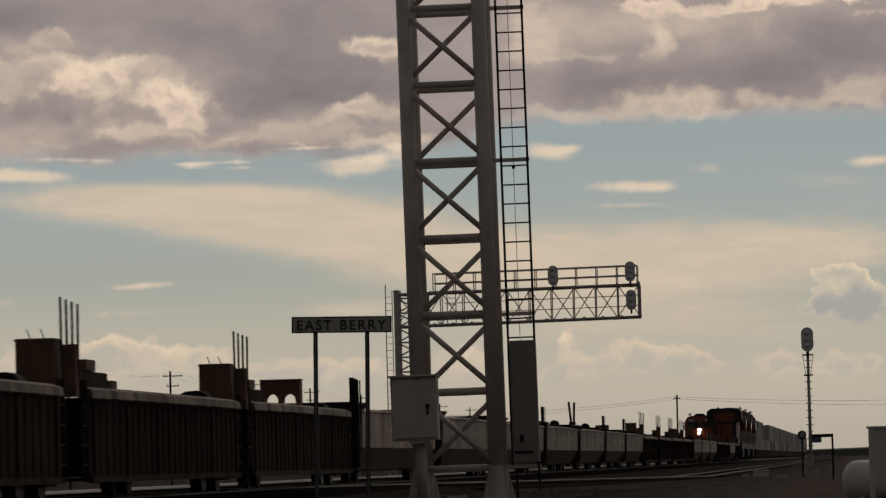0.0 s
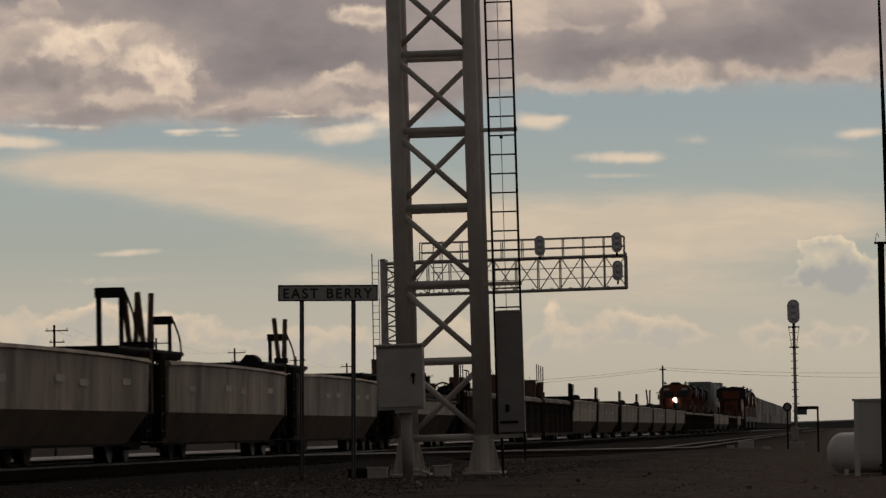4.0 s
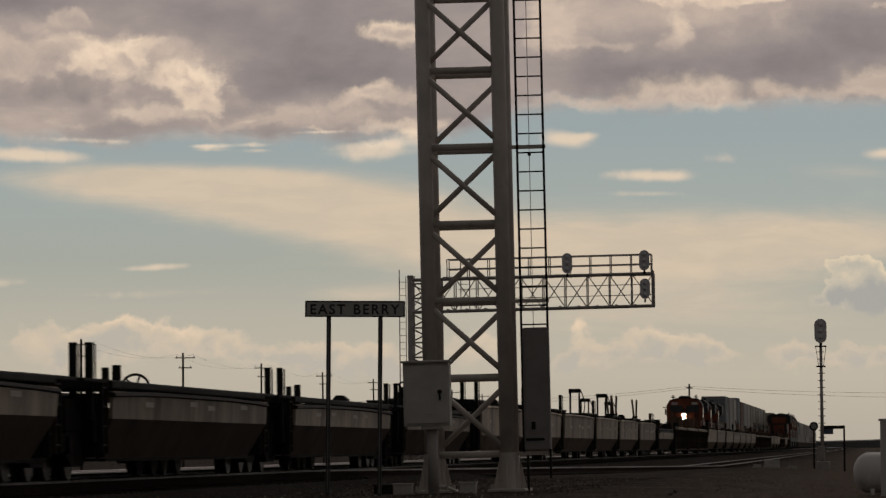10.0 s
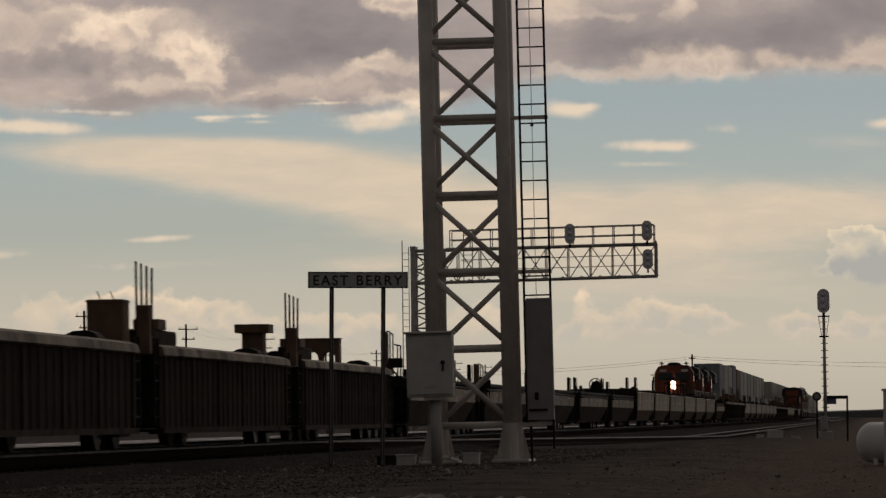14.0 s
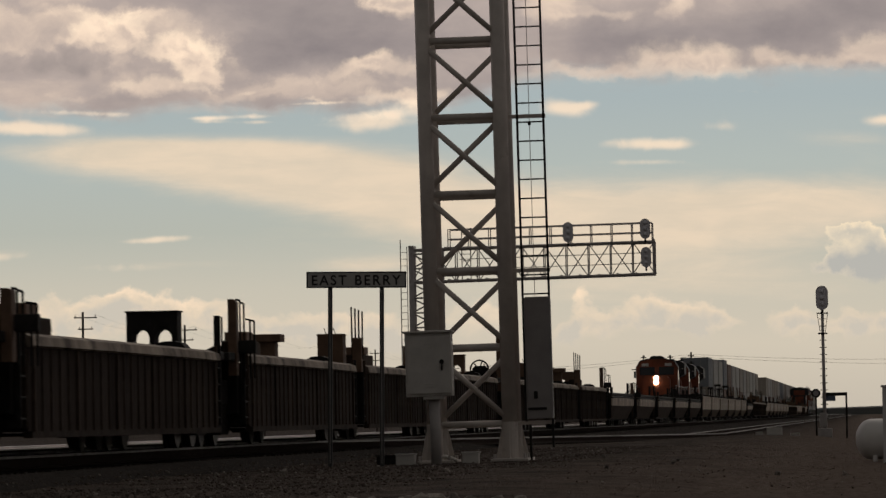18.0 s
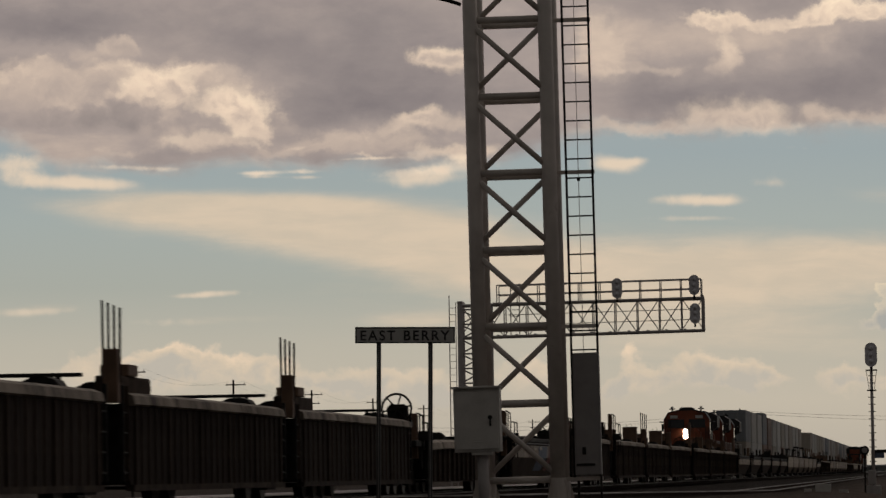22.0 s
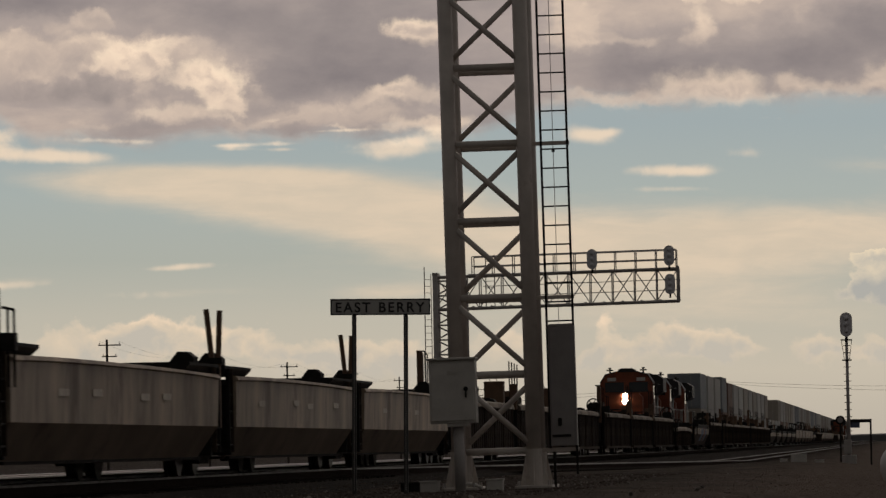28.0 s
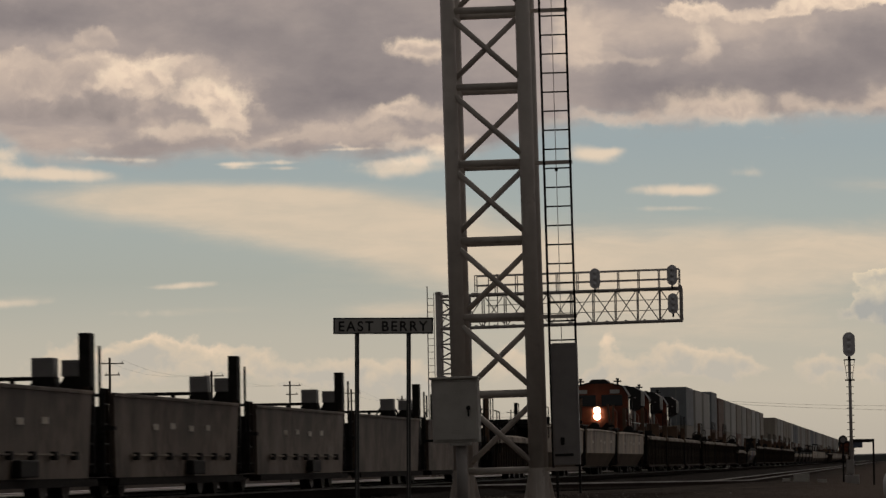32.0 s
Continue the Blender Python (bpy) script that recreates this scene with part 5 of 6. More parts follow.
        put("end_cowl", "end_cowl", lambda: sweepm([(-0.26, -0.12), (0.24, -0.12), (0.25, -0.02), (0.18, 0.07), (0.06, 0.11), (-0.12, 0.10), (-0.26, 0.04)], -0.3, 0.3), DARK, u, at)
    elif kind == "plate":
        p = put("end_post", "plate_post", lambda: boxm(-0.08, 0.06, -0.2, 0.2, -0.6, 0.66, 0.01), DARK, u, at)
        put("end_pipe", "plate_pipe", lambda: tubem((0.15, 0, -0.6), (0.15, 0, 0.5), 0.02, 6), DARK, p)
        put("end_step", "plate_step", lambda: boxm(0.1, 0.34, -0.1, 0.1, -0.55, -0.5), DARK, p)
    elif kind == "bar":
        p = put("top_bar", "top_bar", lambda: boxm(-2.3, 0.0, -0.05, 0.05, 0.08, 0.13, 0.006), DARK, u, at)
        for dx in (-2.1, -1.2, -0.3):
            put("bar_stub", "bar_stub", lambda: boxm(-0.03, 0.03, -0.04, 0.04, -0.06, 0.08), DARK, p, pose(dx, 0, 0))


# unit kinds: height of the side's top, height where its shade-coloured lower part starts
KINDS = {
    "ribbed": (1.44, 0.30), "tan": (1.48, 0.72), "low": (1.16, 0.80), "grey": (1.30, 0.30), "slab": (1.30, 0.30), "short": (1.05, 0.30),
}
TITLES = {
    "ribbed": "empty brown well car with ribbed sides and dusty top chord",
    "tan": "empty well car, faded tan upper and grimy lower sides",
    "low": "empty low-sided tan well car with grimy lower sides",
    "grey": "empty faded grey slab-sided well car unit",
    "slab": "empty plain faded grey slab-sided well car unit",
    "short": "empty brown well car, deep ribbed sides, bowed dusty chord",
}


def chord_bm(zt, half, drop, x, h):
    """A bowed top chord: highest at the middle, lower at its ends."""
    bm = bmesh.new()
    prof = [(x - 0.12, h), (x, h * 0.72), (x + 0.025, 0.0), (x - 0.02, -0.02), (x - 0.16, 0.0), (x - 0.16, h)]
    rows = []
    n = 14
    for i in range(n + 1):
        y = -half + 2 * half * i / n
        dz = -drop * (abs(y) / half) ** 3
        rows.append([bm.verts.new((px, y, zt - h + pz + dz)) for px, pz in prof])
    k = len(prof)
    for p, q in zip(rows, rows[1:]):
        for i in range(k):
            bm.faces.new((p[i], p[(i + 1) % k], q[(i + 1) % k], q[i]))
    bm.faces.new(rows[0]), bm.faces.new(rows[-1][::-1])
    return bm


def mirror_bm(bm):
    bmesh.ops.scale(bm, vec=(-1, 1, 1), verts=bm.verts)
    return bm


def skew_side(half, lo_cut, z0, z1, x0, x1, thick=0.05):
    """One side sheet whose ends lean in towards the bottom."""
    bm = bmesh.new()
    pts = [(-half, z1), (half, z1), (half - lo_cut, z0), (-half + lo_cut, z0)]
    a = [bm.verts.new((x1 if z == z1 else x0, y, z)) for y, z in pts]
    b = [bm.verts.new(((x1 if z == z1 else x0) - thick, y, z)) for y, z in pts]
    for i in range(4):
        bm.faces.new((a[i], a[(i + 1) % 4], b[(i + 1) % 4], b[i]))
    bm.faces.new(a), bm.faces.new(b[::-1])
    return bm


def build_unit(kind, half, reach, own_truck, rear, front):
    """A well-car unit about its side's middle, along y, on the rail at z 0. half: half-length of the side; reach: joint at the rear (-1) and front (1);
    own_truck: whether an end has its own truck and coupler; rear, front: lists of end gear (kind, x)."""
    zt, lower_z = KINDS[kind]
    u = thing("well_car", Matrix(), TITLES[kind], "freight car", "empty well cars")
    for s in (1, -1):
        tag = f"{kind}{half:.1f}:{s}"
        mk = (lambda b: b) if s > 0 else mirror_bm
        if kind == "ribbed":
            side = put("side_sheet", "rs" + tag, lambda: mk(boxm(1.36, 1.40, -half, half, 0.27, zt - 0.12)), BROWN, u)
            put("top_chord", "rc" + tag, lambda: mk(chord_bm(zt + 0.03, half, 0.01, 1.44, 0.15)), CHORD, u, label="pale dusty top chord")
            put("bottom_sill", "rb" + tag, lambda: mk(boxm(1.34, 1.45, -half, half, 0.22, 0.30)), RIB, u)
            if s > 0:
                for i in range(26):
                    w = 0.10 if i % 5 == 0 else 0.045
                    put("rib", f"rib{w}", lambda: boxm(1.40, 1.418 if w < 0.1 else 1.435, -w / 2, w / 2, 0.30, zt - 0.13), RIB, side, pose(0, -half + 0.35 + i * (2 * half - 0.7) / 25, 0))
            else:
                def far_ribs():
                    b = bmesh.new()
                    for i in range(19):
                        y = -half + 0.35 + i * (2 * half - 0.7) / 18
                        box(b, -1.455, -1.40, y - 0.03, y + 0.03, 0.30, zt - 0.13)
                    return b
                tagged(put("far_side_ribs", f"far_ribs{half:.1f}", far_ribs, RIB, side), kind="stuff")
        elif kind in ("tan", "low"):
            zb = lower_z
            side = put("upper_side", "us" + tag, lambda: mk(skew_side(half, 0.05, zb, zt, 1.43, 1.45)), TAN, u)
            # the lower sheet leans in; its shade is in the paint colour
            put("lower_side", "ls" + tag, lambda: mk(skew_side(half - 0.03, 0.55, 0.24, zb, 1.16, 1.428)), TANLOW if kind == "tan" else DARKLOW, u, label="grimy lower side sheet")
            put("top_flange", "tf" + tag, lambda: mk(chord_bm(zt + 0.035, half, 0.04, 1.465, 0.06)), TAN if kind == "tan" else DARK, u)
            if kind == "low":
                put("top_chord", "lc" + tag, lambda: mk(boxm(1.26, 1.43, -half + 0.1, half - 0.1, zt + 0.036, zt + 0.14, 0.02)), DARK, u, label="dark top chord")
            if s > 0:
                for j, y in enumerate((-5.2, -2.6, -0.6, 1.4, 3.4, 5.4)):
                    if (j + int(half * 14)) % 3 != 1:
                        put("stencil_patch", f"stencil:{kind}", lambda: boxm(1.452, 1.455, -0.38, 0.38, zt - (0.44 if kind == "tan" else 0.19), zt - (0.35 if kind == "tan" else 0.12)), PATCH, side, pose(0, y, 0.02 * (j % 3)), "worn pale stencil panel")
        elif kind in ("grey", "slab"):
            side = put("side_sheet", "gs" + tag, lambda: mk(skew_side(half, 0.25, 0.28, zt, 1.42, 1.44)), GREYCAR, u)
            put("bottom_sill", "gb" + tag, lambda: mk(boxm(1.32, 1.50, -half, half, 0.18, 0.27)), GRIME, u)
            put("top_flange", "gt" + tag, lambda: mk(boxm(1.36, 1.46, -half, half, zt, zt + 0.05, 0.008)), GREYCAR, u)
            if s > 0 and kind == "grey":
                put("side_pipe", "side_pipe", lambda: tubem((1.49, -4.9, 0.56), (1.49, 4.9, 0.56), 0.013, 6), CHORD, side, label="pale air pipe along the side")
                put("side_valve", "side_valve", lambda: boxm(1.45, 1.56, -0.7, 0.5, 0.30, 0.50, 0.02), DARK, side, pose(0, 1.0, 0))
                for j, y in enumerate((-2.5, -0.9, 0.9, 2.6)):
                    put("stencil_patch", "stencil:g", lambda: boxm(1.446, 1.45, -0.24, 0.24, zt - 0.40, zt - 0.32), PATCH, side, pose(0, y, 0.02 * (j % 2)), "worn pale stencil panel")
                for j in range(7):
                    put("side_bracket", "side_bracket", lambda: boxm(1.45, 1.52, -0.1, 0.1, 0.50, 0.60, 0.01), DARK, side, pose(0, -4.5 + 1.5 * j, 0))
        else:
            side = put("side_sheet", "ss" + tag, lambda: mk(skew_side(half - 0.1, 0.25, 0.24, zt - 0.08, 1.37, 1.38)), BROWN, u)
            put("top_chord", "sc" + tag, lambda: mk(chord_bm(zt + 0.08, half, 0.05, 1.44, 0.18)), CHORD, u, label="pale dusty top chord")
            if s > 0:
                for i in range(15):
                    put("rib", "short_rib", lambda: boxm(1.372, 1.43, -0.06, 0.06, 0.26, zt - 0.1), RIB, side, pose(0, -half + 0.6 + i * (2 * half - 1.2) / 14, 0), "brown upright rib")
    put("well_floor", f"wf{kind}{half:.1f}", lambda: boxm(-1.25, 1.25, -half + 0.6, half - 0.6, 0.24, 0.28), GRIME, u)
    for s in (1, -1):
        gear, end = (front, reach[1]) if s > 0 else (rear, reach[-1])
        solo = own_truck[s]
        code = f"{kind}{half:.1f}{end:.1f}:{s}"
        put("end_bulkhead", "eb" + code, lambda: sweepm([(-1.34, 0.30), (1.34, 0.30), (1.34, zt - 0.12), (-1.34, zt - 0.12)], s * (half - 0.1), s * (half - 0.02)), DARK, u)
        put("end_sill", "es" + code, lambda: boxm(-0.55, 0.55, *sorted((s * (half - 0.05), s * (end - 0.12))), 0.55, 0.98, 0.02), GRIME, u)
        y0, y1 = sorted((s * (half - 2.4), s * (end - 0.3)))
        if kind in ("tan", "low"):
            put("end_platform", "ep" + code, lambda: sweepm([(-1.26, zt + 0.02), (1.26, zt + 0.02), (1.36, zt + 0.11), (1.36, zt + 0.15), (-1.36, zt + 0.15), (-1.36, zt + 0.11)], y0, y1), DARK, u)
        elif kind in ("ribbed", "short"):
            put("end_platform", "ep" + code, lambda: boxm(-1.30, 1.30, *sorted((s * (half - 0.7), s * (end - 0.3))), zt - 0.10, zt + 0.03, 0.02), DARK, u)
        if solo:
            put("end_panel", "en" + code, lambda: boxm(-1.25, 1.25, *sorted((s * (half + 0.02), s * (half + 0.30))), 0.50, zt - 0.06, 0.02), DARK, u)
            put("end_shroud", "eh" + code, lambda: boxm(-1.1, 1.1, *sorted((s * (half + 0.30), s * (end - 0.5))), 0.62, 1.05, 0.04), GRIME, u)
        for q in (0, 1):
            y = s * (half + 0.08 + 0.4 * q)
            lad = put("end_ladder", f"el{code}{q}", lambda: box(boxm(1.34, 1.40, y - 0.025, y + 0.025, 0.34, zt + 0.10, 0.004), 1.22, 1.34, y - 0.01, y + 0.01, 0.34, 0.42), DARK if q else RIB, u)
        for i in range(4):
            put("rung", f"lr{code}", lambda: tubem((1.38, s * (half + 0.08), 0.45), (1.38, s * (half + 0.48), 0.45), 0.013, 6), DARK, lad, pose(0, 0, 0.25 * i))
        put("brake_hose", f"bh{code}", lambda: cord(bmesh.new(), [Vector((0.75, s * (half + 0.3 + 0.9 * n / 6), 0.74 - 0.34 * math.sin(math.pi * n / 6))) for n in range(7)], 0.028, 6), BLACK, u)
        if kind == "ribbed":
            fitting(u, "cowl", 0.95 if s < 0 else 0.8, s * (half - 0.5), zt + 0.06)
            if s < 0:
                fitting(u, "beam", 1.18, -half, zt + 0.10)
        for name, x, *k in gear:
            stand = half + 0.75 if solo else end - 0.05
            if name in ("wheel", "machine", "reel", "compressor"):
                stand, x = half + 0.1, x + 0.16
            elif name in ("flat", "arch", "hump", "case", "capbox"):
                stand, x = half + 0.3, x + (0.16 if solo else 0.0)
            elif name == "stubs":
                stand = half - 0.9
            fitting(u, name, x, s * stand, zt + 0.12, *k)
        if solo:
            truck(u, s * (half + 0.62))
            put("coupler", f"coupler{code}", lambda: boxm(-0.12, 0.12, *sorted((s * (end - 0.25), s * (end - 0.02))), 0.66, 0.92, 0.03), GRIME, u)
        elif s < 0:
            truck(u, -end + 0.02)
    return u


# the consist, from its engines back; each unit: kind, rear and front end of its sides along the train, gear at its rear and front
R, BX, PL, AR = ("rods", 1.35), ("box", 0.85), ("post", 1.36), ("arch", 0.0)
consist = []


def unit(kind, rear, front, rear_gear=(), front_gear=()):
    consist.append((kind, rear, front, rear_gear, front_gear))


unit("ribbed", 420.1, 435.0, [R], [("post", 1.2)])
unit("tan", 402.0, 417.9, [("post", 1.2)])
unit("ribbed", 383.1, 398.0, [R, BX])
unit("ribbed", 366.0, 380.9, [R])
unit("tan", 347.1, 362.0, [PL])
unit("tan", 329.1, 344.9, [PL])
unit("tan", 312.0, 326.9, [("twin", 1.2)])
unit("ribbed", 293.1, 308.0, [R, BX])
unit("ribbed", 275.1, 290.9, [R])
unit("ribbed", 258.0, 272.9, [R, ("flat", -0.6)])
unit("ribbed", 238.1, 254.0, [R, BX])
unit("tan", 219.4, 235.9, [PL, ("flat", 0.4)])
unit("tan", 201.6, 217.2, [PL, ("hump", 0.6)])
unit("tan", 182.5, 199.4, [("twin", 1.2), ("hump", 0.5)])
unit("tan", 162.6, 180.3, [PL, ("hump", 0.6)])
unit("tan", 143.0, 160.4, [PL])
unit("tan", 121.1, 139.0, [PL, ("hump", 0.5)])
unit("tan", 101.1, 118.9, [PL], [])
unit("ribbed", 82.8, 98.9, [R, ("box", 0.95)], [("arch", 0.05), ("post", 1.45)])
unit("ribbed", 65.0, 80.9, [R, ("box", 0.95)], [("flat", -0.9)])
unit("ribbed", 47.1, 62.6, [("pipes", 1.32, 0.8)], [("flat", -0.9)])
unit("low", 26.2, 43.5, [("pipes", 1.1, 0.78)], [("arch", 0.2, 1.0, True), ("wheel", 0.95)])
unit("tan", 5.7, 21.4, [("twin", 1.25), ("hump", 0.6)], [("portal", -0.75)])
unit("tan", -12.2, 3.3, [("twin", 1.25), ("twin", 1.05)], [("portal", -0.9)])
unit("tan", -29.9, -14.4, [PL], [("portal", 0.75)])
unit("tan", -49.9, -32.3, [PL], [("portal", 0.7)])
unit("tan", -67.9, -52.1, [PL], [])
unit("tan", -85.8, -69.9, [PL, ("post", 1.0)], [("hump", 0.5)])
unit("low", -106.9, -89.8, [("post", 1.05), ("post", 1.26), ("stubs", 1.3)], [("machine", -0.36), ("wheel", 0.8)])
unit("low", -128.4, -110.9, [("post", 1.05), ("post", 1.26), ("stubs", 1.3)], [("hump", 0.2)])
unit("low", -149.8, -132.6, [("post", 1.05), ("post", 1.26), ("stubs", 1.3)], [("wheel", -0.9)])
unit("low", -171.4, -154.2, [("post", 1.05), ("pipes", 1.3, 0.56), ("stubs", 1.3)], [("wheel", -0.9)])
unit("low", -193.0, -175.2, [("stubs", 1.3)], [("wheel", -0.9)])
unit("ribbed", -213.7, -197.5, [R, ("capbox", 0.6)], [("arch", -0.2), ("pipes", 1.3, 0.72)])
unit("ribbed", -231.5, -216.0, [R, BX], [("flat", -0.9)])
unit("ribbed", -249.4, -233.9, [("pipes", 1.32, 1.1)], [("flat", -0.9)])
unit("ribbed", -270.3, -253.4, [R, BX], [AR, ("wheel", 0.8)])
unit("ribbed", -288.4, -272.6, [R, BX], [("flat", -0.9)])
unit("ribbed", -307.4, -290.8, [("pipes", 1.32, 0.82), ("post", 1.0)], [("capbox", -0.3)])
unit("ribbed", -328.8, -311.4, [("pipes", 1.37, 0.44), ("post", 1.05)], [("arch", 0.25, 1.0, True)])
unit("low", -350.4, -331.7, [("pipes", 1.32, 0.7)], [("reel", 0.75), ("wheel", -0.9)])
unit("short", -371.4, -355.0, [("pipes", 1.22, 0.5)], [("wheel", 0.6), ("hump", -0.2)])
unit("ribbed", -393.2, -375.7, [R], [("wheel", 1.0, 1.2), ("bar", 0.8)])
unit("ribbed", -410.9, -395.6, [R], [("bar", 1.0)])
unit("ribbed", -429.2, -413.2, [("pipes", 1.32, 0.86)], [("bar", 1.0)])
unit("ribbed", -451.1, -433.4, [R, BX], [("arch", -0.2), ("wheel", 1.1, 0.9)])
unit("ribbed", -469.5, -453.4, [R, BX], [("flat", -0.9)])
unit("ribbed", -487.3, -471.7, [("pipes", 1.32, 1.1), ("pipes", 0.6, 1.1)], [("flat", -0.9)])
unit("tan", -509.3, -491.3, [("twin", 1.25), ("hump", 1.1)], [("hump", 0.7)])
unit("tan", -527.7, -511.4, [("twin", 1.25), ("hump", 1.1)], [("hump", 0.7)])
unit("tan", -547.3, -529.8, [("pipes", 1.34, 0.72), ("post", 1.1), ("post", 0.7)], [("hump", 0.9)])
unit("short", -564.9, -552.2, [("pipes", 1.34, 1.0), ("pipes", 1.0, 0.9)], [("hump", 0.3), ("wheel", 0.6), ("case", -0.4, 0.8)])
unit("slab", -583.0, -569.8, [("plate", 1.3), ("case", 1.0), ("case", 0.62, 1.1), ("bar", 0.6)], [("compressor", 0.62), ("post", 1.1), ("plate", 1.35), ("wheel", -0.9, 1.1)])
unit("slab", -597.2, -585.0, [("plate", 1.25), ("case", 1.0), ("case", 0.62, 1.1), ("bar", 0.6)], [])
unit("grey", -611.9, -599.4, [("plate", 1.25), ("case", 1.0), ("case", 0.62, 1.1), ("bar", 0.6)], [])
unit("grey", -626.2, -614.0, [("plate", 1.25), ("case", 1.0), ("case", 0.62, 1.1), ("bar", 0.6)], [])
unit("grey", -640.1, -628.0, [("plate", 1.25), ("case", 1.0), ("case", 0.62, 1.1), ("bar", 0.6)], [])
unit("grey", -653.1, -642.0, [("plate", 1.25), ("case", 0.85)], [])
for i, (kind, a, b, rg, fg) in enumerate(consist):
    # the joint lies midway between two sides; a wide one holds a coupler and two trucks, a narrow one a shared truck
    ahead, behind = (consist[i - 1][1] if i else b + 4), (consist[i + 1][2] if i + 1 < len(consist) else a - 4)
    mid = (a + b) / 2
    car = build_unit(kind, (b - a) / 2, {1: (b + ahead) / 2 - mid, -1: mid - (a + behind) / 2}, {1: ahead - b > 2.7, -1: a - behind > 2.7}, rg, fg)
    if kind == "low" and i and consist[i - 1][0] == "ribbed" and a < -300:
        for y, w, paint_ in ((0.2, 1.5, BLUEMARK), (3.0, 0.7, REDMARK), (4.8, 0.8, BLUEMARK)):
            part("painted_mark", skew_side(w, 0.0, 0.80, 1.10, 1.4365, 1.4545, 0.003), paint_, car, "faded sprayed paint mark", pose(0, y, 0))
            part("painted_mark", skew_side(w, 0.25, 0.32, 0.79, 1.195, 1.430, 0.003), paint_, car, "faded sprayed paint mark", pose(0, y - 0.2, 0))
    MOVERS.append((car, NEAR_X, mid, SPEED, False))


# locomotives: built with the nose towards -y
def build_engine(lit):
    t = thing("locomotive", Matrix(), "orange and black diesel locomotive, headlight lit" if lit else "orange and black diesel locomotive, lamps dark", "locomotive", "locomotives")
    part("frame", boxm(-1.5, 1.5, -10.6, 10.6, 1.05, 1.55, 0.03), LOCOBLACK, t)
    part("pilot", sweepm([(-1.45, 0.25), (1.45, 0.25), (1.5, 1.1), (-1.5, 1.1)], -10.75, -10.55), LOCOBLACK, t)
    part("fuel_tank", boxm(-1.4, 1.4, -2.5, 3.0, 0.35, 1.05, 0.12), LOCOBLACK, t)
    bm = bmesh.new()
    prof = [(-1.0, 1.55), (1.0, 1.55), (1.0, 3.05), (0.8, 3.3), (-0.8, 3.3), (-1.0, 3.05)]
    sweep(bm, prof, -10.0, -8.4)
    nose = part("nose", bm, ORANGE, t)
    lamp = LAMP if lit else GLASS
    for dz in (-0.16, 0.16):
        smooth(part("headlight", tubem((0, -10.06, 3.0 + dz), (0, -10.0, 3.0 + dz), 0.165, 16), lamp, nose, "bright glowing headlight" if lit else "unlit headlight"))
    part("nose_door", boxm(-0.75, -0.2, -10.03, -10.0, 1.6, 2.6, 0.01), ORANGE, nose)
    for dx in (-1.05, 1.05):
        smooth(part("ditch_light", tubem((dx, -10.72, 1.45), (dx, -10.6, 1.45), 0.09, 12), DIMLAMP if lit else GLASS, t))
    cabp = [(-1.53, 1.55), (1.53, 1.55), (1.53, 3.95), (1.2, 4.42), (0.6, 4.58), (-0.6, 4.58), (-1.2, 4.42), (-1.53, 3.95)]
    cab = part("cab", sweepm(cabp, -8.4, -5.9), ORANGE, t)
    part("cab_roof", sweepm([(-1.56, 3.95), (-1.53, 3.93), (-1.22, 4.40), (-0.6, 4.57), (0.6, 4.57), (1.22, 4.40), (1.53, 3.93), (1.56, 3.95), (1.24, 4.46), (0.62, 4.62), (-0.62, 4.62), (-1.24, 4.46)], -8.5, -5.9), LOCOBLACK, t)
    for x0, x1 in ((-1.25, -0.15), (0.15, 1.25)):
        part("windscreen", boxm(x0, x1, -8.44, -8.41, 3.4, 3.98, 0.01), GLASS, cab, "dark cab windscreen")
    for s in (-1, 1):
        part("side_window", boxm(*sorted((s * 1.532, s * 1.55)), -7.9, -6.4, 3.0, 3.75, 0.01), GLASS, cab, "dark cab side window")
        part("number_board", boxm(s * 0.85 - 0.25, s * 0.85 + 0.25, -8.5, -8.42, 4.05, 4.25), LOCOGREY, cab, "pale number board")
        part("handrail", tube(tubem((s * 1.46, -10.5, 1.55), (s * 1.46, -10.5, 2.6), 0.025, 6), (s * 1.46, -10.5, 2.6), (s * 1.46, -8.5, 2.6), 0.025, 6), LOCOGREY, t)
        part("side_handrail", tubem((s * 1.5, -5.8, 2.55), (s * 1.5, 10.4, 2.55), 0.02, 6), LOCOGREY, t)
        part("rear_corner_rail", tubem((s * 1.46, 10.5, 1.55), (s * 1.46, 10.5, 2.6), 0.025, 6), LOCOGREY, t)
        for y in (-3.5, -1.2, 1.1, 3.4, 5.7, 8.0):
            part("stanchion", tubem((s * 1.5, y, 1.55), (s * 1.5, y, 2.55), 0.02, 6), LOCOGREY, t)
        part("cab_step", boxm(s * 1.2 - 0.2, s * 1.2 + 0.2, -10.6, -10.2, 0.4, 1.05), LOCOBLACK, t)
        part("mirror_box", boxm(s * 1.65 - 0.07, s * 1.65 + 0.07, -7.7, -7.5, 3.2, 3.7), LOCOBLACK, cab)
        part("intake", boxm(*sorted((s * 1.0, s * 1.3)), -5.8, -4.4, 3.4, 4.2, 0.05), LOCOBLACK, t)
        part("logo_panel", boxm(*sorted((s * 1.005, s * 1.02)), -3.6, 1.0, 2.3, 3.1), LOCOGREY, t, "pale panel on the hood side")
    part("roof_dome", sweepm([(-0.55, 4.56), (0.55, 4.56), (0.46, 4.74), (0.30, 4.80), (-0.30, 4.80), (-0.46, 4.74)], -8.2, -6.2), LOCOBLACK, cab)
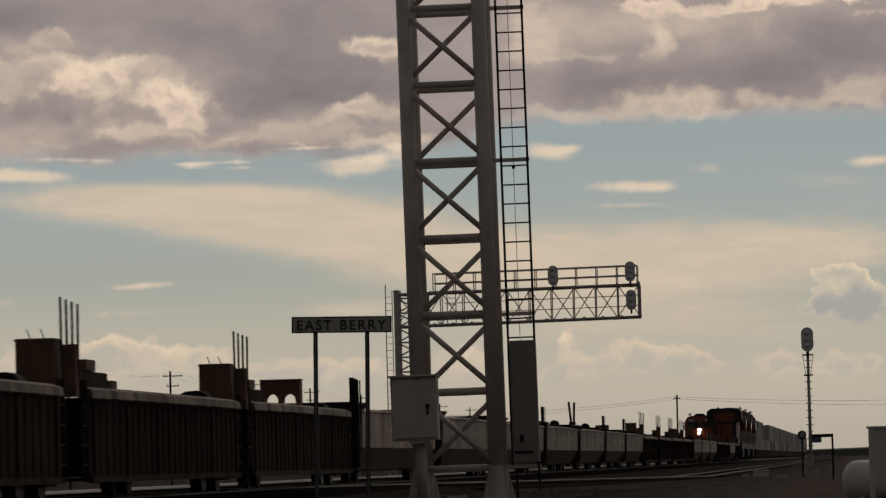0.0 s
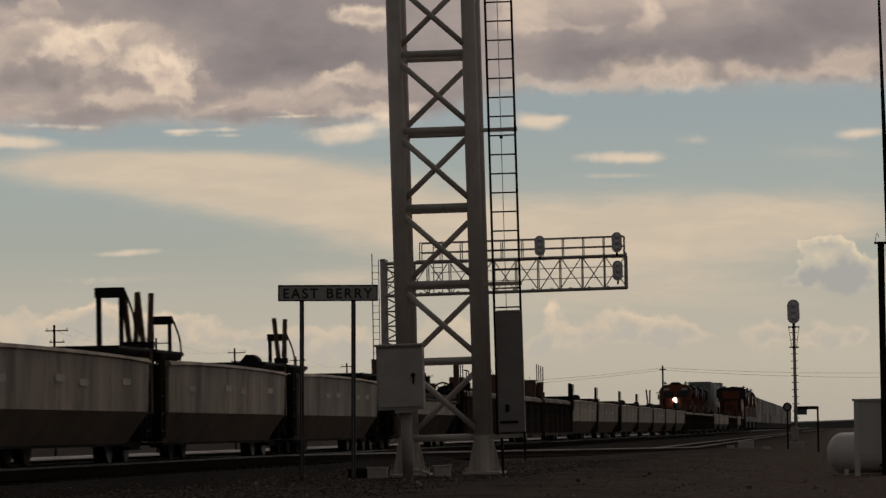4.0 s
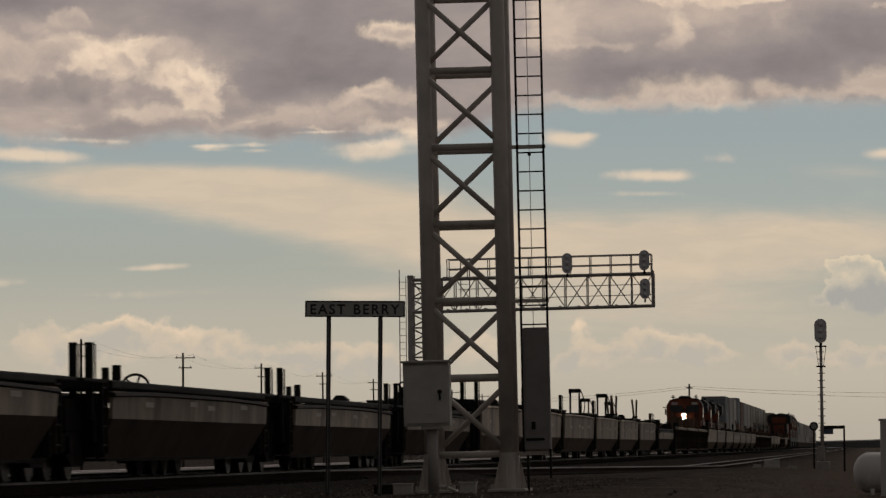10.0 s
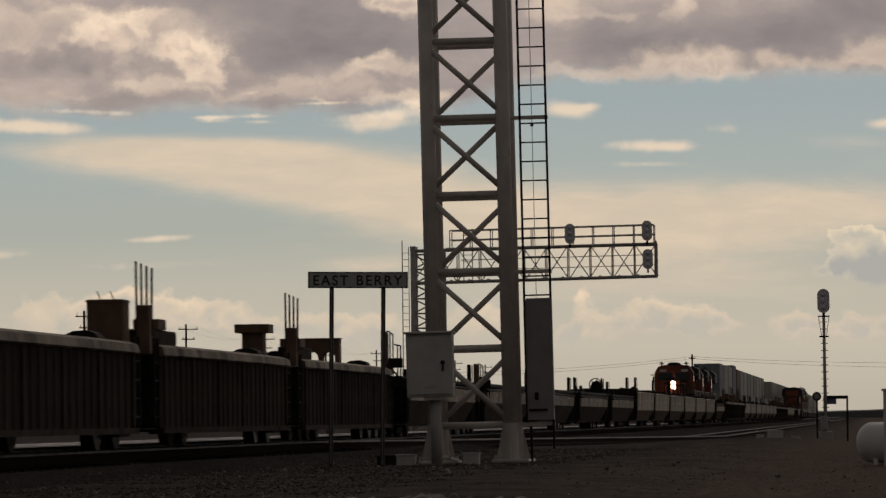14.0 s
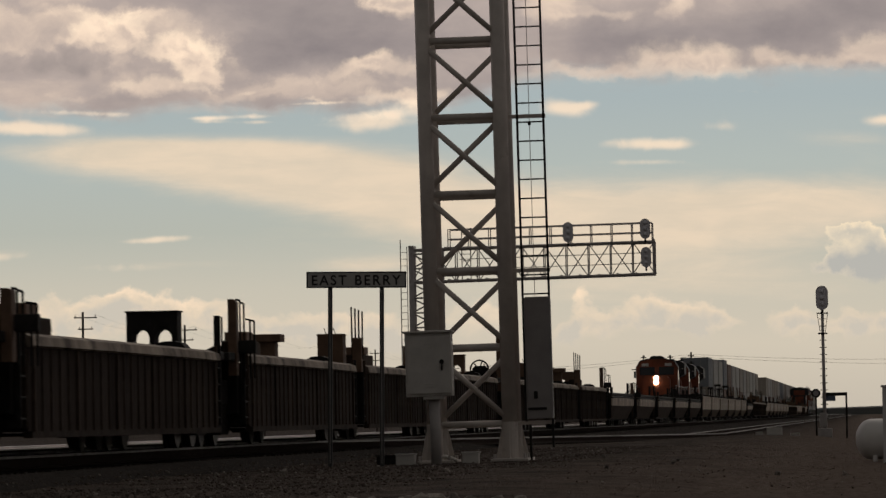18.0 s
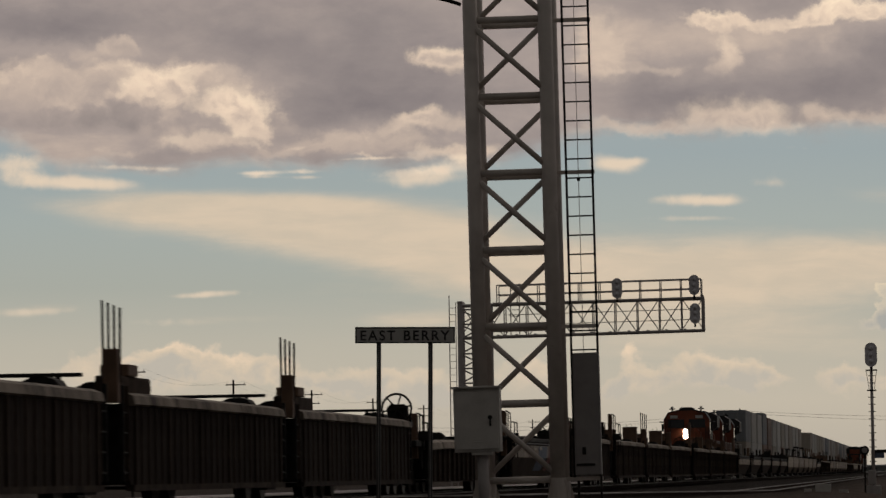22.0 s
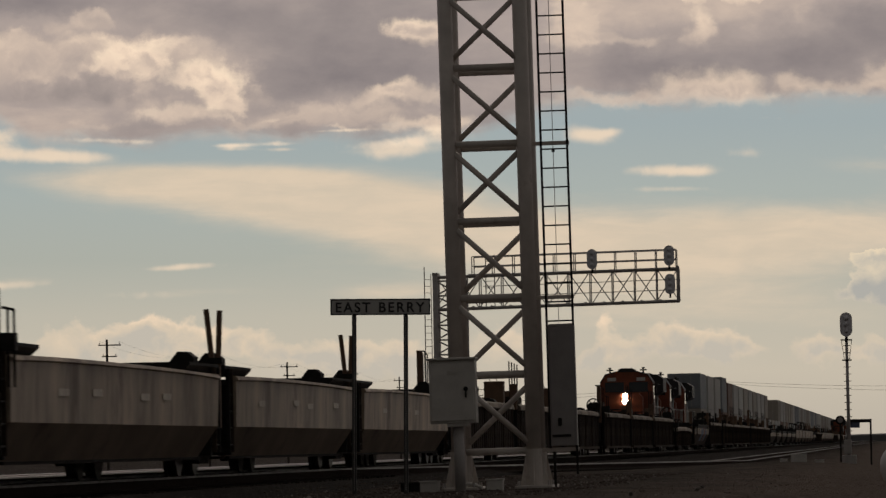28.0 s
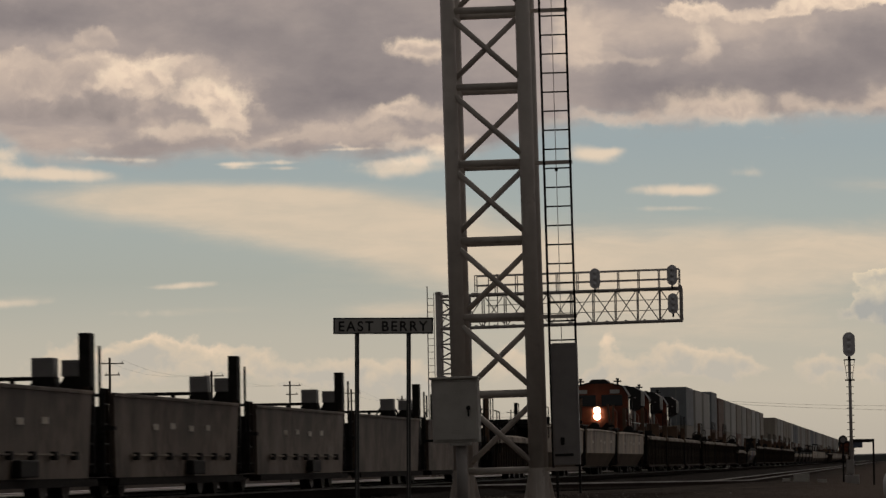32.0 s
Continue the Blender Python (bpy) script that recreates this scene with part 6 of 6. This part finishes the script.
    for dx in (-1.0, 0.95):
        horn = part("roof_antenna", tubem((dx, -7.4, 4.45), (dx, -7.4, 4.78), 0.05, 8), LOCOBLACK, cab)
        part("antenna_bar", boxm(dx - 0.2, dx + 0.2, -7.45, -7.35, 4.66, 4.74, 0.01), LOCOBLACK, horn)
        part("antenna_cap", tubem((dx, -7.4, 4.78), (dx, -7.4, 4.86), 0.09, 8), LOCOBLACK, horn)
    for s in (-1, 1):
        part("sun_visor", boxm(*sorted((s * 1.5, s * 1.85)), -8.35, -6.2, 3.80, 3.86, 0.01), LOCOBLACK, cab, "dark visor over the side window")
        part("hood_end_panel", boxm(s * 1.28 - 0.14, s * 1.28 + 0.14, -5.86, -5.80, 3.45, 4.0, 0.01), LOCOGREY, t, "pale intake panel")
        part("door_panel", boxm(*sorted((s * 1.534, s * 1.55)), -6.3, -6.0, 1.7, 2.9, 0.01), LOCOGREY, cab, "pale cab door panel")
    part("hood", sweepm([(-1.0, 1.55), (1.0, 1.55), (1.0, 3.7), (0.7, 4.05), (-0.7, 4.05), (-1.0, 3.7)], -5.9, 8.0), ORANGE, t)
    part("hood_top", boxm(-0.72, 0.72, -5.8, 8.0, 4.04, 4.2, 0.04), LOCOBLACK, t)
    part("radiator", sweepm([(-1.0, 1.55), (1.0, 1.55), (1.0, 3.3), (1.5, 3.55), (1.5, 4.35), (1.1, 4.6), (-1.1, 4.6), (-1.5, 4.35), (-1.5, 3.55), (-1.0, 3.3)], 6.0, 10.2), LOCOBLACK, t, "black flared radiator housing")
    part("rear_door", boxm(-0.7, 0.7, 10.2, 10.24, 1.6, 3.2, 0.01), ORANGE, t)
    part("rear_sign", boxm(-0.9, 0.9, 10.2, 10.23, 3.4, 4.2, 0.01), ORANGE, t, "orange rear panel")
    for y in (-7.2, 7.0):
        for dy in (-1.0, 0.75):
            truck(t, y + dy)
    return t


lead = build_engine(True)
trail = build_engine(False)
FAR_NOSE = 509.6
MOVERS.append((lead, FAR_X, FAR_NOSE + 10.1, -FAR_SPEED, False))
MOVERS.append((trail, FAR_X, FAR_NOSE + 32.6, -FAR_SPEED, False))
MOVERS.append((copy_thing(trail, Matrix()), FAR_X, FAR_NOSE + 55.1, -FAR_SPEED, False))
# the engines of the departing train stand at its head, nose away
for i in range(3):
    MOVERS.append((copy_thing(trail, Matrix()), NEAR_X, 441 + 10.8 + 22.5 * i, SPEED, True))


def container_bm(l, h):
    """A corrugated steel box: one folded outline drawn up to the roof."""
    n = int(l / 0.56)
    side = []
    for i in range(n):
        y = -l / 2 + 0.2 + i * (l - 0.4) / n
        w = (l - 0.4) / n
        side += [(1.2, y), (1.2, y + w * 0.4), (1.222, y + w * 0.5), (1.222, y + w * 0.9)]
    ring_ = [(1.22, -l / 2)] + side + [(1.22, l / 2), (-1.22, l / 2)] + [(-x, y) for x, y in reversed(side)] + [(-1.22, -l / 2)]
    bm = bmesh.new()
    a, b = [bm.verts.new((x, y, 0)) for x, y in ring_], [bm.verts.new((x, y, h)) for x, y in ring_]
    k = len(ring_)
    for i in range(k):
        bm.faces.new((a[i], a[(i + 1) % k], b[(i + 1) % k], b[i]))
    bm.faces.new(a[::-1]), bm.faces.new(b)
    return bm


def build_container(mat, l, h):
    t = thing("shipping_container", Matrix(), "corrugated steel shipping container stacked in a well car", "container", "stacked containers")
    put("shell", f"container:{mat.name}{l}{h}", lambda: container_bm(l, h), mat, t)
    for s in (-1, 1):
        d = put("end_door", f"end_door:{mat.name}{h}", lambda: boxm(-0.03, 1.12, -0.02, 0.02, 0.15, h - 0.12, 0.006), mat, t, pose(-1.09 if s > 0 else 0.03, -l / 2 - 0.022, 0))
        put("lock_rod", f"lock_rod:{h}", lambda: tubem((0.5, -0.035, 0.1), (0.5, -0.035, h - 0.1), 0.02, 6), STEEL, d)
    return t


def build_stack_car(l):
    t = thing("stack_car", Matrix(), "loaded dark well car of the stack train", "freight car", "loaded well cars")
    for s in (-1, 1):
        put("side_sill", f"stack_sill{l}{s}", lambda: boxm(*sorted((s * 1.3, s * 1.42)), -l / 2 + 1.6, l / 2 - 1.6, 0.3, 1.35, 0.02), BROWN, t)
        put("end_deck", f"stack_deck{l}{s}", lambda: boxm(-1.35, 1.35, *sorted((s * (l / 2 - 1.5), s * (l / 2 - 0.1))), 0.75, 1.2, 0.03), DARK, t)
    put("well_floor", f"stack_floor{l}", lambda: boxm(-1.28, 1.28, -l / 2 + 1.6, l / 2 - 1.6, 0.26, 0.32), GRIME, t)
    truck(t, -l / 2 + 0.1)
    return t


rng = random.Random(4)
protos = {}
s = FAR_NOSE + 82.0
for i in range(58):
    l = 16.0
    if i == 0:
        car = stack_proto = build_stack_car(l)
    else:
        car = copy_thing(stack_proto, Matrix())
    MOVERS.append((car, FAR_X, s + l / 2, -FAR_SPEED, False))
    lower = rng.choice(((BOXW, 2.6), (BOXT, 2.6), (BOXW, 2.6), (BOXR, 2.6)))
    upper = ((BOXG, 2.6) if i == 0 else (BOXW, 2.6) if i in (1, 2) else (BOXG, 2.9) if i == 3 else (BOXR, 2.6) if i == 4 else rng.choice(((BOXW, 2.6), (BOXW, 2.6), (BOXT, 2.6), (BOXG, 2.6))))
    if 13 <= i <= 15:
        upper = None
    for lift, spec in ((0.33, lower), (2.96, upper)):
        if spec is None:
            continue
        key = (spec[0].name, spec[1])
        if key not in protos:
            protos[key] = build_container(spec[0], 12.19, spec[1])
            c = protos[key]
        else:
            c = copy_thing(protos[key], Matrix())
        c["lift"] = lift
        MOVERS.append((c, FAR_X, s + l / 2, -FAR_SPEED, False))
    s += l


def motions():
    for ob, x, at, speed, turned in MOVERS:
        lift = ob["lift"] if "lift" in ob else 0.0
        if "lift" in ob:
            del ob["lift"]
        walk(ob, [(t, pose(x, at + speed * t, RAIL_Z + lift, 0, 0, 180 if turned else 0)) for t in (0.0, 8.0, 16.0, 24.0, 32.0)])


motions()
